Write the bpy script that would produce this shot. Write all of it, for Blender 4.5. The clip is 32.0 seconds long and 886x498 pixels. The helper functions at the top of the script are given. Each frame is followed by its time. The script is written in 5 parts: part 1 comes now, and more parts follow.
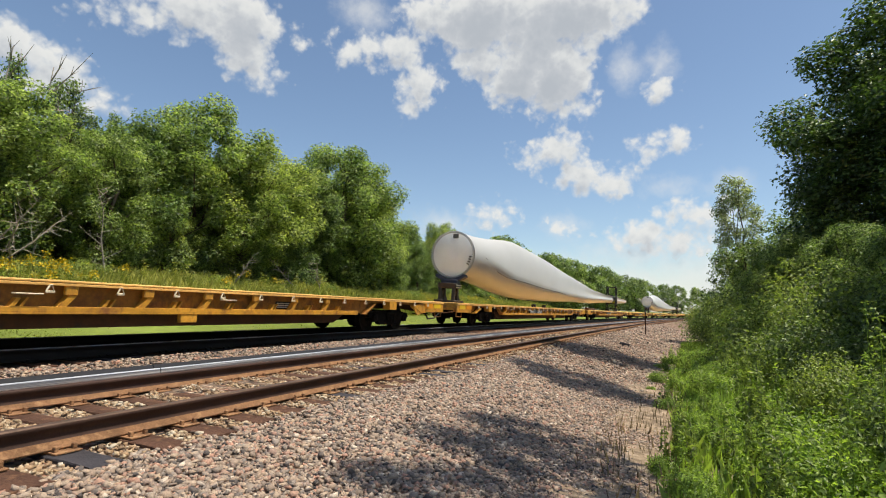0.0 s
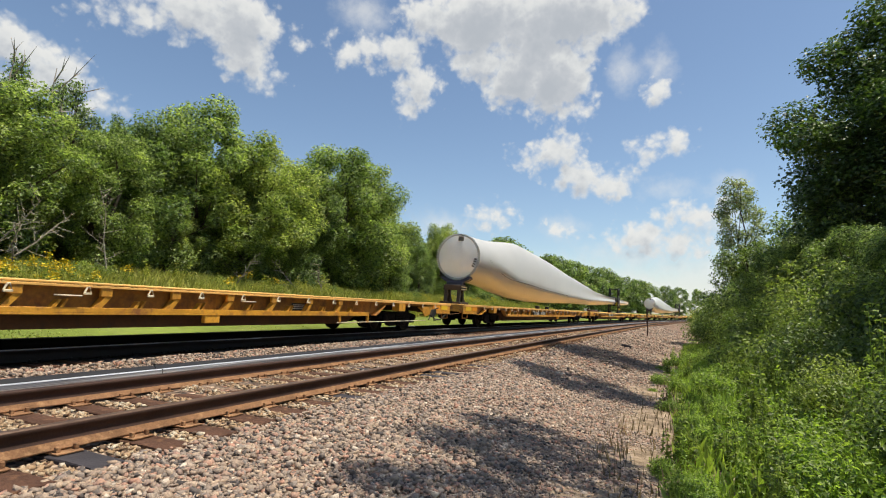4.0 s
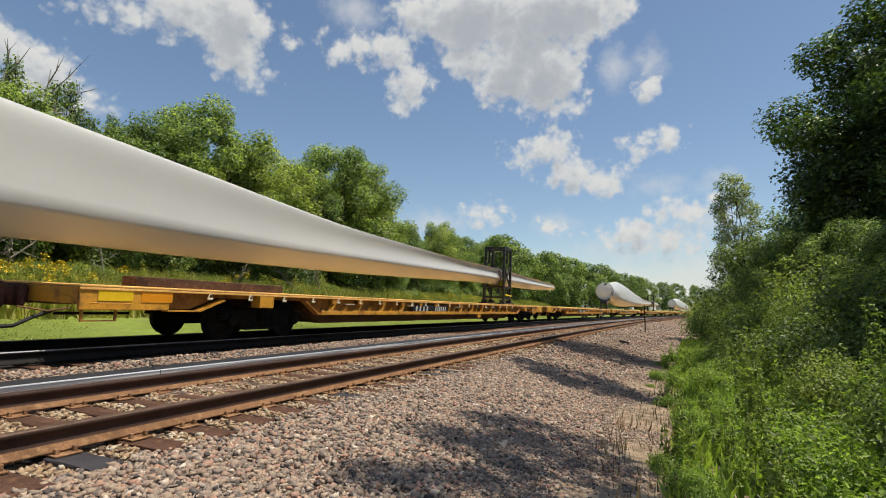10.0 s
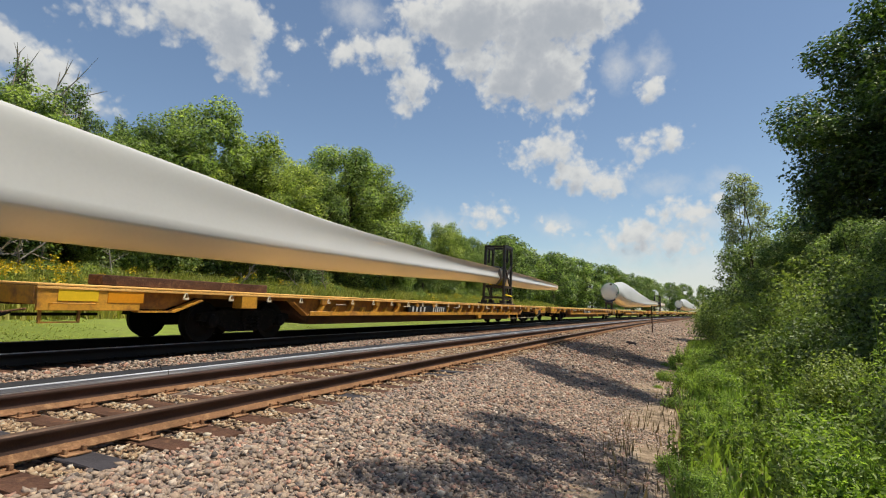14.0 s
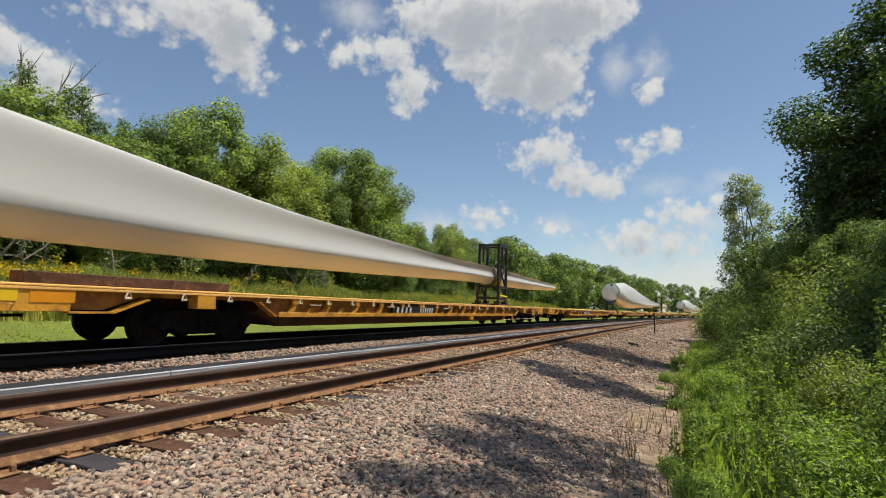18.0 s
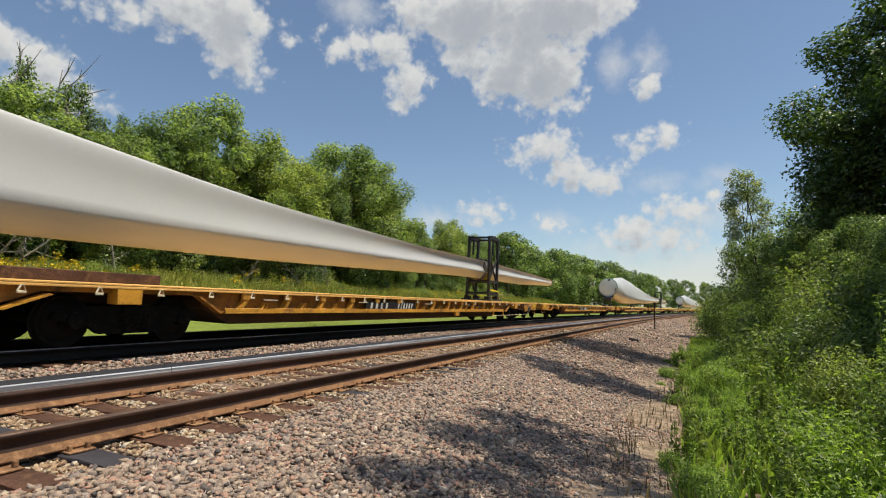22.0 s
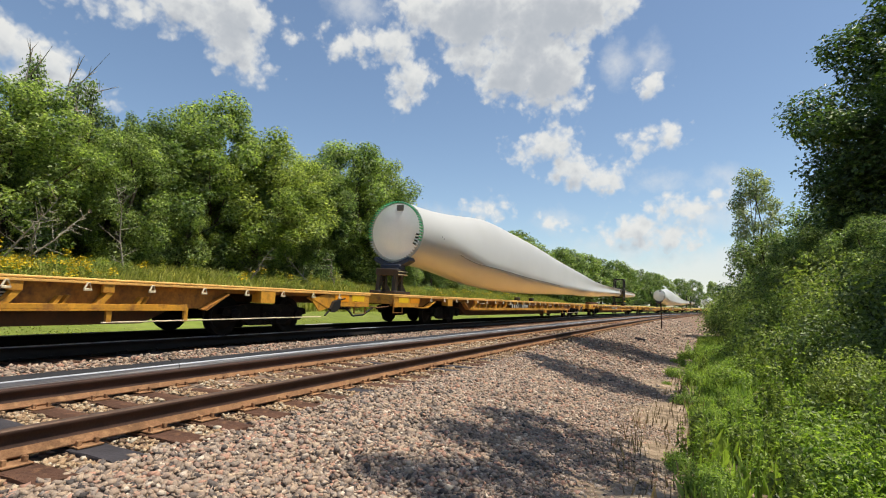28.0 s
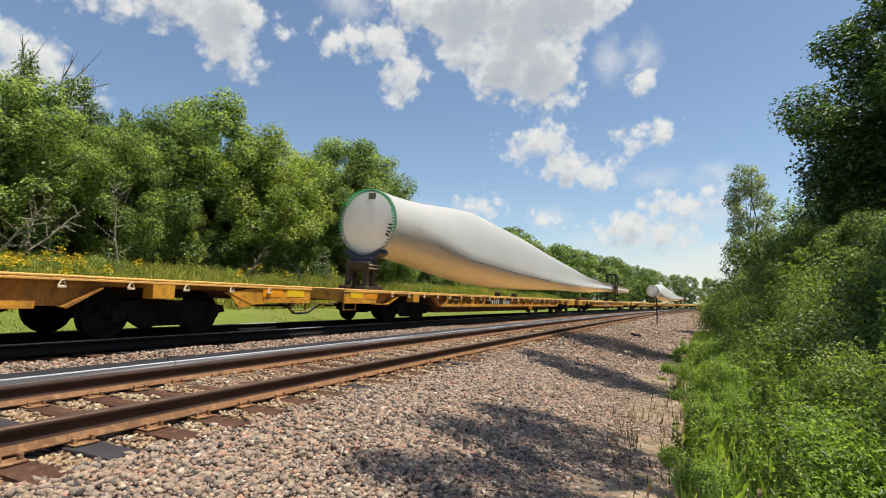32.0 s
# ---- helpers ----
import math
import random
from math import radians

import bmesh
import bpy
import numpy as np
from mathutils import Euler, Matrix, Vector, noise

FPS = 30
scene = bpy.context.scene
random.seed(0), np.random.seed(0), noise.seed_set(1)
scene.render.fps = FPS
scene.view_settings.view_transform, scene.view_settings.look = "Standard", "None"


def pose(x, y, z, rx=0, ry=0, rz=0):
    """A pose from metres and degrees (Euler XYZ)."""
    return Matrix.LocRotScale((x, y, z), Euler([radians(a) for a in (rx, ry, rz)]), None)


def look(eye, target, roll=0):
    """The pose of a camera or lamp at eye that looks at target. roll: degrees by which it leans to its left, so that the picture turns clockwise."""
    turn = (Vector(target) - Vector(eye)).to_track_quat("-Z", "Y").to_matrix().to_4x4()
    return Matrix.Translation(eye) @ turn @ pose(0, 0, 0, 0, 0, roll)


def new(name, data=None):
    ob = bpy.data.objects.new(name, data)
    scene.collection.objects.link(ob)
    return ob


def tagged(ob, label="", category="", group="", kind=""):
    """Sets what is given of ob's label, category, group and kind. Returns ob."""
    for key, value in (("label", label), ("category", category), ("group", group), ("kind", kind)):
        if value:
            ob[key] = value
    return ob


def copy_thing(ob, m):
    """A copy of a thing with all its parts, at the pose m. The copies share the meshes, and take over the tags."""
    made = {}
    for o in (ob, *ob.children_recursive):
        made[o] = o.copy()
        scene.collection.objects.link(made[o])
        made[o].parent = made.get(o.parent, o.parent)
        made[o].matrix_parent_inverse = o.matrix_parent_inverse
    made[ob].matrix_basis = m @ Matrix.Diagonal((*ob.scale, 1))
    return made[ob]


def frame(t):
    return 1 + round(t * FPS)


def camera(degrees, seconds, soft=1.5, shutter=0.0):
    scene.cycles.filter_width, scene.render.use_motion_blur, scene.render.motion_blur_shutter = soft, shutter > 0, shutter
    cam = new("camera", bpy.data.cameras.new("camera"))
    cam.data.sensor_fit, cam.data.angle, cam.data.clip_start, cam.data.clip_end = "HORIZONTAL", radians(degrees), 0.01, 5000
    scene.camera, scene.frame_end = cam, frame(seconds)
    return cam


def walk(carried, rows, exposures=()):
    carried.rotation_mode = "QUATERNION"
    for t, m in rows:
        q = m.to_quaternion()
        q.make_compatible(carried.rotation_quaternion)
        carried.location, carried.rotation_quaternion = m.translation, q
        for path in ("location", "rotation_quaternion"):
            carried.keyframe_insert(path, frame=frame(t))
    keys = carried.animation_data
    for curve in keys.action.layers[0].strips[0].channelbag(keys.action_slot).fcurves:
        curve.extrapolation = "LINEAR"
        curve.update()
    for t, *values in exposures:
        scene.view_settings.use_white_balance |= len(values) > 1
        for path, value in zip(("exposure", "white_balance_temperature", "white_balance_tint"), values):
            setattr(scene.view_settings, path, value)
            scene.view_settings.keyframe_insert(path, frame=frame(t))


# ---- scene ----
EYE = 0.82
cam = camera(79.9, 32.0, soft=1.1)


def aim(yaw, pitch, roll):
    """A hand-held camera that stands still and turns: degrees left of the track, up, and lean."""
    return Matrix.Translation((0, 0, EYE)) @ pose(0, 0, 0, 0, 0, yaw) @ pose(0, 0, 0, 90 + pitch) @ pose(0, 0, 0, 0, 0, roll)


PATH = [
    (0, 23.567, 6.605, 1.244),
    (0.5, 23.616, 6.513, 1.263),
    (1, 23.733, 6.432, 1.344),
    (1.5, 23.805, 6.441, 1.365),
    (2, 23.835, 6.525, 1.346),
    (2.5, 23.819, 6.667, 1.278),
    (3, 23.763, 6.783, 1.231),
    (3.5, 23.717, 6.785, 1.311),
    (5.5, 23.854, 6.577, 1.479),
    (6, 23.760, 6.657, 1.326),
    (6.5, 23.618, 6.681, 1.120),
    (7, 23.542, 6.646, 0.861),
    (7.5, 23.469, 6.540, 0.689),
    (8, 23.384, 6.453, 0.670),
    (8.5, 23.269, 6.427, 0.792),
    (9, 23.262, 6.465, 0.874),
    (9.5, 23.334, 6.511, 0.815),
    (10, 23.470, 6.543, 0.812),
    (10.5, 23.558, 6.561, 0.808),
    (11, 23.654, 6.540, 0.792),
    (11.5, 23.785, 6.553, 0.730),
    (12, 23.905, 6.560, 0.662),
    (12.5, 24.025, 6.510, 0.660),
    (13, 24.091, 6.543, 0.741),
    (13.5, 24.111, 6.581, 0.747),
    (14, 24.126, 6.609, 0.781),
    (14.5, 24.187, 6.601, 0.794),
    (16.5, 24.327, 6.691, 1.007),
    (17, 24.357, 6.752, 0.915),
    (17.5, 24.356, 6.754, 0.829),
    (18, 24.337, 6.727, 0.798),
    (18.5, 24.346, 6.722, 0.757),
    (19, 24.392, 6.772, 0.710),
    (19.5, 24.429, 6.767, 0.705),
    (20, 24.421, 6.630, 0.668),
    (20.5, 24.382, 6.489, 0.662),
    (21, 24.310, 6.407, 0.732),
    (21.5, 24.323, 6.367, 0.764),
    (22, 24.361, 6.292, 0.705),
    (22.5, 24.397, 6.213, 0.621),
    (23, 24.443, 6.125, 0.535),
    (23.5, 24.507, 5.995, 0.477),
    (24, 24.592, 5.910, 0.571),
    (24.5, 24.665, 5.860, 0.656),
    (25, 24.724, 5.871, 0.863),
    (25.5, 24.742, 5.902, 0.927),
    (27.5, 24.827, 6.049, 0.944),
    (28, 25.026, 6.089, 1.018),
    (28.5, 25.012, 6.117, 1.048),
    (29, 24.902, 6.112, 1.027),
    (29.5, 24.704, 6.076, 1.070),
    (30, 24.590, 6.076, 1.112),
    (30.5, 24.557, 6.022, 1.150),
    (31, 24.516, 5.917, 1.150),
    (31.5, 24.544, 5.810, 1.030),
    (32, 24.613, 5.721, 0.856),
]
EXPOSED = (0.40, 0.25, 0.20, 0.28)    # stops; the camera darkens its picture as each white blade fills it
walk(cam, [(t, aim(a, b, c)) for t, a, b, c in PATH], [(t, EXPOSED[t % 4], 6800, 8) for t in range(33)])

# ---- light ----
SUN = Vector((0.38, 0.065, 1.0)).normalized()
elevation = math.asin(SUN.z)
azimuth = math.atan2(SUN.x, SUN.y)
world = bpy.data.worlds.new("sky")
scene.world = world
world.use_nodes = True
wn = world.node_tree.nodes
sky = wn.new("ShaderNodeTexSky")
sky.sky_type = "NISHITA"
sky.sun_disc = False
sky.sun_elevation, sky.sun_rotation = elevation, azimuth
sky.air_density, sky.dust_density, sky.ozone_density = 1.0, 0.5, 2.2
wn["Background"].inputs["Strength"].default_value = 0.11
world.node_tree.links.new(sky.outputs["Color"], wn["Background"].inputs["Color"])
sun = new("sun", bpy.data.lights.new("sun", "SUN"))
sun.data.energy, sun.data.angle, sun.data.color = 4.6, radians(0.6), (1.0, 0.93, 0.82)
sun.matrix_world = look(SUN * 100, (0, 0, 0))

# ---- plan ----
CURVE = 0.000775            # the line bends to the right
NEAR_RAIL = -3.914          # right rail of the near track
GAUGE = 1.508
LEAN = 0.03                 # the outer rails are raised
FAR_LEAN = 0.06
NEAR = NEAR_RAIL - GAUGE / 2
FAR = -9.0                  # centre of the far track
FAR_Z = 0.20               # its rail top at the centre
PITCH = 28.4                # from coupling to coupling


def bend(y):
    if y > 400:
        return bend(400) + (y - 400) * CURVE * 400
    if y < -150:
        return bend(-150) + (y + 150) * CURVE * -150
    return CURVE * y * y / 2


def slope(y):
    return CURVE * max(-150, min(400, y))


def on_line(off, y, z=0.0, lean=0.0):
    """A pose beside the line: metres right of the viewer, along the line and up."""
    return Matrix.Translation((off + bend(y), y, z)) @ pose(0, 0, 0, 0, lean, -math.degrees(math.atan(slope(y))))


# ---- materials ----
def link(nt, a, b):
    nt.links.new(a, b)


def ramp(nt, stops, fac):
    r = nt.nodes.new("ShaderNodeValToRGB")
    while len(r.color_ramp.elements) < len(stops):
        r.color_ramp.elements.new(0.5)
    for e, (p, c) in zip(r.color_ramp.elements, stops):
        e.position, e.color = p, (*c, 1)
    link(nt, fac, r.inputs["Fac"])
    return r.outputs["Color"]


def noise_tex(nt, scale, detail=5, vec=None, rough=0.55):
    n = nt.nodes.new("ShaderNodeTexNoise")
    n.inputs["Scale"].default_value, n.inputs["Detail"].default_value, n.inputs["Roughness"].default_value = scale, detail, rough
    if vec is not None:
        link(nt, vec, n.inputs["Vector"])
    return n.outputs["Fac"]


def mixed(nt, a, b, fac, mode="MIX"):
    m = nt.nodes.new("ShaderNodeMix")
    m.data_type, m.blend_type = "RGBA", mode
    for key, v in ((0, fac), (6, a), (7, b)):
        if isinstance(v, (int, float)):
            m.inputs[key].default_value = v
        elif isinstance(v, tuple):
            m.inputs[key].default_value = (*v, 1)
        else:
            link(nt, v, m.inputs[key])
    return m.outputs[2]


def tint(c, k):
    return tuple(min(1, max(0, v * k)) for v in c)


def surface(name, base, rough=0.6, metal=0.0, coarse=1.5, fine=30, vary=0.25, bump=0.15, dirt=None, dirt_at=(0.52, 0.68), per="", per_stops=None, spec=0.5):
    """A worn surface: base colour varied at two scales, stains of a second colour, fine relief."""
    m = bpy.data.materials.new(name)
    m.use_nodes = True
    nt = m.node_tree
    p = nt.nodes["Principled BSDF"]
    co = nt.nodes.new("ShaderNodeTexCoord").outputs["Object"]
    big, small = noise_tex(nt, coarse, 4, co), noise_tex(nt, fine, 6, co)
    if per_stops:
        info = nt.nodes.new("ShaderNodeNewGeometry").outputs["Random Per Island"] if per == "island" else nt.nodes.new("ShaderNodeObjectInfo").outputs["Random"]
        col = ramp(nt, per_stops, info)
        col = mixed(nt, col, ramp(nt, [(0.3, (1 - vary,) * 3), (0.7, (1, 1, 1))], small), 1.0, "MULTIPLY")
    else:
        col = mixed(nt, ramp(nt, [(0.3, tint(base, 1 - vary)), (0.7, tint(base, 1 + vary))], big), ramp(nt, [(0.3, (1 - vary,) * 3), (0.7, (1, 1, 1))], small), 1.0, "MULTIPLY")
    if dirt:
        spots = noise_tex(nt, coarse * 2.7, 8, co, 0.7)
        col = mixed(nt, col, dirt, ramp(nt, [(dirt_at[0], (0, 0, 0)), (dirt_at[1], (1, 1, 1))], spots))
    link(nt, col, p.inputs["Base Color"])
    p.inputs["Metallic"].default_value = metal
    p.inputs["Specular IOR Level"].default_value = spec
    rr = nt.nodes.new("ShaderNodeMapRange")
    rr.inputs["To Min"].default_value, rr.inputs["To Max"].default_value = max(0.03, rough - 0.12), min(1, rough + 0.12)
    link(nt, small, rr.inputs["Value"])
    link(nt, rr.outputs[0], p.inputs["Roughness"])
    if bump:
        b = nt.nodes.new("ShaderNodeBump")
        b.inputs["Strength"].default_value, b.inputs["Distance"].default_value = bump, 0.02
        link(nt, small, b.inputs["Height"])
        link(nt, b.outputs["Normal"], p.inputs["Normal"])
    return m


def leafy(name, dark, light, through_light=0.35, rough=0.5):
    """Leaves: each one its own shade of green, some light coming through."""
    m = bpy.data.materials.new(name)
    m.use_nodes = True
    nt = m.node_tree
    p = nt.nodes["Principled BSDF"]
    isl = nt.nodes.new("ShaderNodeNewGeometry").outputs["Random Per Island"]
    co = nt.nodes.new("ShaderNodeTexCoord").outputs["Object"]
    mid = tuple((a + b) / 2 for a, b in zip(dark, light))
    col = ramp(nt, [(0.0, dark), (0.55, mid), (1.0, light)], isl)
    col = mixed(nt, col, ramp(nt, [(0.3, (0.52, 0.6, 0.5)), (0.7, (1.3, 1.2, 1.05))], noise_tex(nt, 0.5, 3, co)), 1.0, "MULTIPLY")
    link(nt, col, p.inputs["Base Color"])
    p.inputs["Roughness"].default_value = rough
    p.inputs["Specular IOR Level"].default_value = 0.6
    tr = nt.nodes.new("ShaderNodeBsdfTranslucent")
    link(nt, mixed(nt, col, (1.35, 1.5, 0.7), 1.0, "MULTIPLY"), tr.inputs["Color"])
    mx = nt.nodes.new("ShaderNodeMixShader")
    mx.inputs[0].default_value = through_light
    link(nt, p.outputs[0], mx.inputs[1])
    link(nt, tr.outputs[0], mx.inputs[2])
    link(nt, mx.outputs[0], nt.nodes["Material Output"].inputs["Surface"])
    return m


STONES = [(0.0, (0.06, 0.051, 0.048)), (0.1, (0.16, 0.133, 0.118)), (0.28, (0.42, 0.305, 0.22)), (0.42, (0.25, 0.21, 0.18)), (0.56, (0.48, 0.265, 0.185)), (0.67, (0.34, 0.27, 0.21)), (0.82, (0.51, 0.375, 0.265)), (0.93, (0.32, 0.262, 0.22)), (1.0, (0.73, 0.60, 0.47))]
RUSTY = [(0.0, (0.15, 0.10, 0.07)), (0.25, (0.40, 0.26, 0.15)), (0.6, (0.44, 0.31, 0.19)), (0.8, (0.52, 0.40, 0.26)), (1.0, (0.62, 0.54, 0.42))]
M_STONE = surface("ballast_stone", (0.4, 0.35, 0.3), 0.85, coarse=20, fine=90, vary=0.3, bump=0.3, per="island", per_stops=STONES, spec=0.3)
M_STONE_RUSTY = surface("rust_stained_stone", (0.4, 0.3, 0.2), 0.9, coarse=20, fine=90, vary=0.3, bump=0.3, per="island", per_stops=RUSTY, spec=0.25)
M_STONE_ONE = surface("ballast_stone_single", (0.4, 0.35, 0.3), 0.85, coarse=20, fine=90, vary=0.3, bump=0.3, per="object", per_stops=STONES, spec=0.3)
M_TIE = surface("weathered_timber", (0.10, 0.05, 0.032), 0.9, coarse=3, fine=45, vary=0.4, bump=0.6, dirt=(0.19, 0.10, 0.055), spec=0.2)
M_TIE_DARK = surface("creosoted_timber", (0.05, 0.045, 0.05), 0.8, coarse=3, fine=45, vary=0.3, bump=0.4, spec=0.25)
M_RUST = surface("rusted_steel", (0.29, 0.15, 0.075), 0.85, 0.0, coarse=4, fine=60, vary=0.35, bump=0.3, dirt=(0.37, 0.21, 0.105), spec=0.25)
# darker than the sunlit foot: the head's shade on the web, put into the rust
M_RAIL = surface("shaded_rail_rust", (0.055, 0.028, 0.02), 0.7, 0.1, coarse=3, fine=50, vary=0.3, bump=0.15, spec=0.3)
M_POLISH = surface("polished_rail", (0.24, 0.25, 0.275), 0.42, 0.45, coarse=2, fine=30, vary=0.2, bump=0.0)
_nt = M_POLISH.node_tree
_map = _nt.nodes.new("ShaderNodeMapping")
_map.inputs["Scale"].default_value = (60, 0.25, 60)
link(_nt, _nt.nodes.new("ShaderNodeTexCoord").outputs["Object"], _map.inputs["Vector"])
link(_nt, ramp(_nt, [(0.33, (0.12, 0.12, 0.135)), (0.5, (0.32, 0.33, 0.36)), (0.62, (0.72, 0.74, 0.77))], noise_tex(_nt, 1.0, 3, _map.outputs[0])), _nt.nodes["Principled BSDF"].inputs["Base Color"])
M_WORN = surface("browned_rail_head", (0.15, 0.09, 0.06), 0.5, 0.4, coarse=2, fine=30, vary=0.3, bump=0.04)
# far rails and plates: steel coloured near black for the shade under the train
M_SHADE_STEEL = surface("train_shade_steel", (0.010, 0.008, 0.007), 0.6, 0.1, coarse=3, fine=50, vary=0.3, bump=0.15, spec=0.3)
# blackened ballast: the train's shade is put into this colour
M_SHADED_BED = surface("train_shade_ballast", (0.035, 0.03, 0.026), 0.8, coarse=2, fine=22, vary=0.4, bump=0.8, dirt=(0.09, 0.07, 0.055), spec=0.3)
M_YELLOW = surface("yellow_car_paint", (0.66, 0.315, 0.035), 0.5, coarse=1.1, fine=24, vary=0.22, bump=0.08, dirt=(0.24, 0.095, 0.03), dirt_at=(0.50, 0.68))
# dirt and the recessed web's shade, both put into the colour
M_WEB = surface("dirty_shaded_web", (0.42, 0.185, 0.03), 0.6, coarse=1.3, fine=20, vary=0.3, bump=0.1, dirt=(0.16, 0.065, 0.022), dirt_at=(0.46, 0.66))
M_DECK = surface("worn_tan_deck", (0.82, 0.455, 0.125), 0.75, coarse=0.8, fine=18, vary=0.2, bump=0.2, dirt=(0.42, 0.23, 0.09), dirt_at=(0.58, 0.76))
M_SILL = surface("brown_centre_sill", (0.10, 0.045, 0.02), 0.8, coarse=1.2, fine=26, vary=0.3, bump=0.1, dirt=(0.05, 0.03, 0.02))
M_ORANGE = surface("orange_panel", (0.80, 0.30, 0.012), 0.45, coarse=2, fine=30, vary=0.12, bump=0.04)
M_SIGN = surface("yellow_sign", (0.85, 0.55, 0.02), 0.45, coarse=2, fine=30, vary=0.1, bump=0.03)
M_BLACK = surface("black_paint", (0.014, 0.013, 0.014), 0.5, coarse=2, fine=30, vary=0.3, bump=0.04)
M_WHITE = surface("white_lettering", (0.58, 0.57, 0.54), 0.6, coarse=8, fine=60, vary=0.12, bump=0.03)
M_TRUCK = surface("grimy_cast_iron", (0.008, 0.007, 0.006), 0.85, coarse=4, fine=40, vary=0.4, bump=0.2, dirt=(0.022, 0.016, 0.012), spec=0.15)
M_COUPLER = surface("red_brown_casting", (0.10, 0.042, 0.03), 0.8, coarse=4, fine=40, vary=0.35, bump=0.2, dirt=(0.05, 0.025, 0.02), spec=0.2)
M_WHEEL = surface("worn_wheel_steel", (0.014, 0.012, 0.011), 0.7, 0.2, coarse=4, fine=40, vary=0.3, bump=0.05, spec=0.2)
M_BLADE = surface("white_gelcoat", (0.47, 0.47, 0.458), 0.45, coarse=0.5, fine=14, vary=0.035, bump=0.0, spec=0.4)
M_COVER = surface("white_root_cover", (0.80, 0.82, 0.86), 0.6, coarse=1.2, fine=20, vary=0.05, bump=0.03)
M_SEAM = surface("grey_seam", (0.15, 0.14, 0.135), 0.7, coarse=3, fine=30, vary=0.15, bump=0.0)
M_RING = surface("pale_lashing_steel", (0.74, 0.63, 0.44), 0.55, 0.2, coarse=6, fine=60, vary=0.25, bump=0.05)
M_STUD = surface("zinc_stud", (0.45, 0.46, 0.48), 0.4, 0.6, coarse=4, fine=60, vary=0.2, bump=0.05)
M_STUD_GREEN = surface("green_capped_stud", (0.03, 0.33, 0.13), 0.5, 0.0, coarse=4, fine=60, vary=0.2, bump=0.05)
M_BLUE = surface("navy_cradle", (0.012, 0.018, 0.05), 0.5, coarse=3, fine=40, vary=0.3, bump=0.06)
M_FRAME = surface("dark_steel_frame", (0.022, 0.02, 0.02), 0.55, 0.2, coarse=3, fine=40, vary=0.4, bump=0.08, dirt=(0.07, 0.04, 0.025))
M_BROWN = surface("brown_steel_post", (0.022, 0.013, 0.010), 0.65, 0.0, coarse=3, fine=40, vary=0.35, bump=0.1)
M_STRAP = surface("yellow_strap", (0.8, 0.62, 0.03), 0.7, coarse=6, fine=60, vary=0.15, bump=0.1)
M_RUBBER = surface("black_rubber", (0.012, 0.012, 0.012), 0.7, coarse=6, fine=60, vary=0.2, bump=0.1)
M_BARK = surface("bark", (0.11, 0.085, 0.065), 0.95, coarse=4, fine=30, vary=0.4, bump=0.8, spec=0.2)
M_DEAD = surface("bare_grey_wood", (0.38, 0.33, 0.27), 0.9, coarse=4, fine=30, vary=0.3, bump=0.4, spec=0.2)
M_LEAF = [leafy("leaves_mid_green", (0.042, 0.075, 0.024), (0.40, 0.50, 0.195), 0.52, 0.42), leafy("leaves_deep_green", (0.036, 0.066, 0.024), (0.32, 0.42, 0.175), 0.5, 0.4), leafy("leaves_yellow_green", (0.065, 0.105, 0.03), (0.49, 0.56, 0.20), 0.52, 0.42)]
# darker leaf colour carries the shade of trees standing against the light
M_SHADE_LEAF = leafy("leaves_shade_dark", (0.024, 0.05, 0.015), (0.13, 0.21, 0.058), 0.35, 0.42)
M_WEED = leafy("weed_leaves", (0.09, 0.15, 0.03), (0.42, 0.55, 0.13), 0.52)
M_GRASS = leafy("grass_blades", (0.24, 0.26, 0.05), (0.56, 0.54, 0.18), 0.42, 0.6)
M_BUSH = [leafy("bush_leaves", (0.045, 0.072, 0.02), (0.32, 0.42, 0.12), 0.46), leafy("bush_leaves_dark", (0.04, 0.067, 0.02), (0.25, 0.335, 0.105), 0.44), leafy("bush_leaves_pale", (0.07, 0.105, 0.028), (0.41, 0.49, 0.15), 0.48)]
M_PALE_LEAF = leafy("leaves_grey_green", (0.16, 0.19, 0.14), (0.42, 0.465, 0.34), 0.5, 0.5)
M_DRY = leafy("dry_stems", (0.10, 0.065, 0.04), (0.32, 0.23, 0.14), 0.2, 0.8)
M_GOLD = leafy("goldenrod_flowers", (0.55, 0.36, 0.01), (0.8, 0.58, 0.03), 0.2, 0.8)


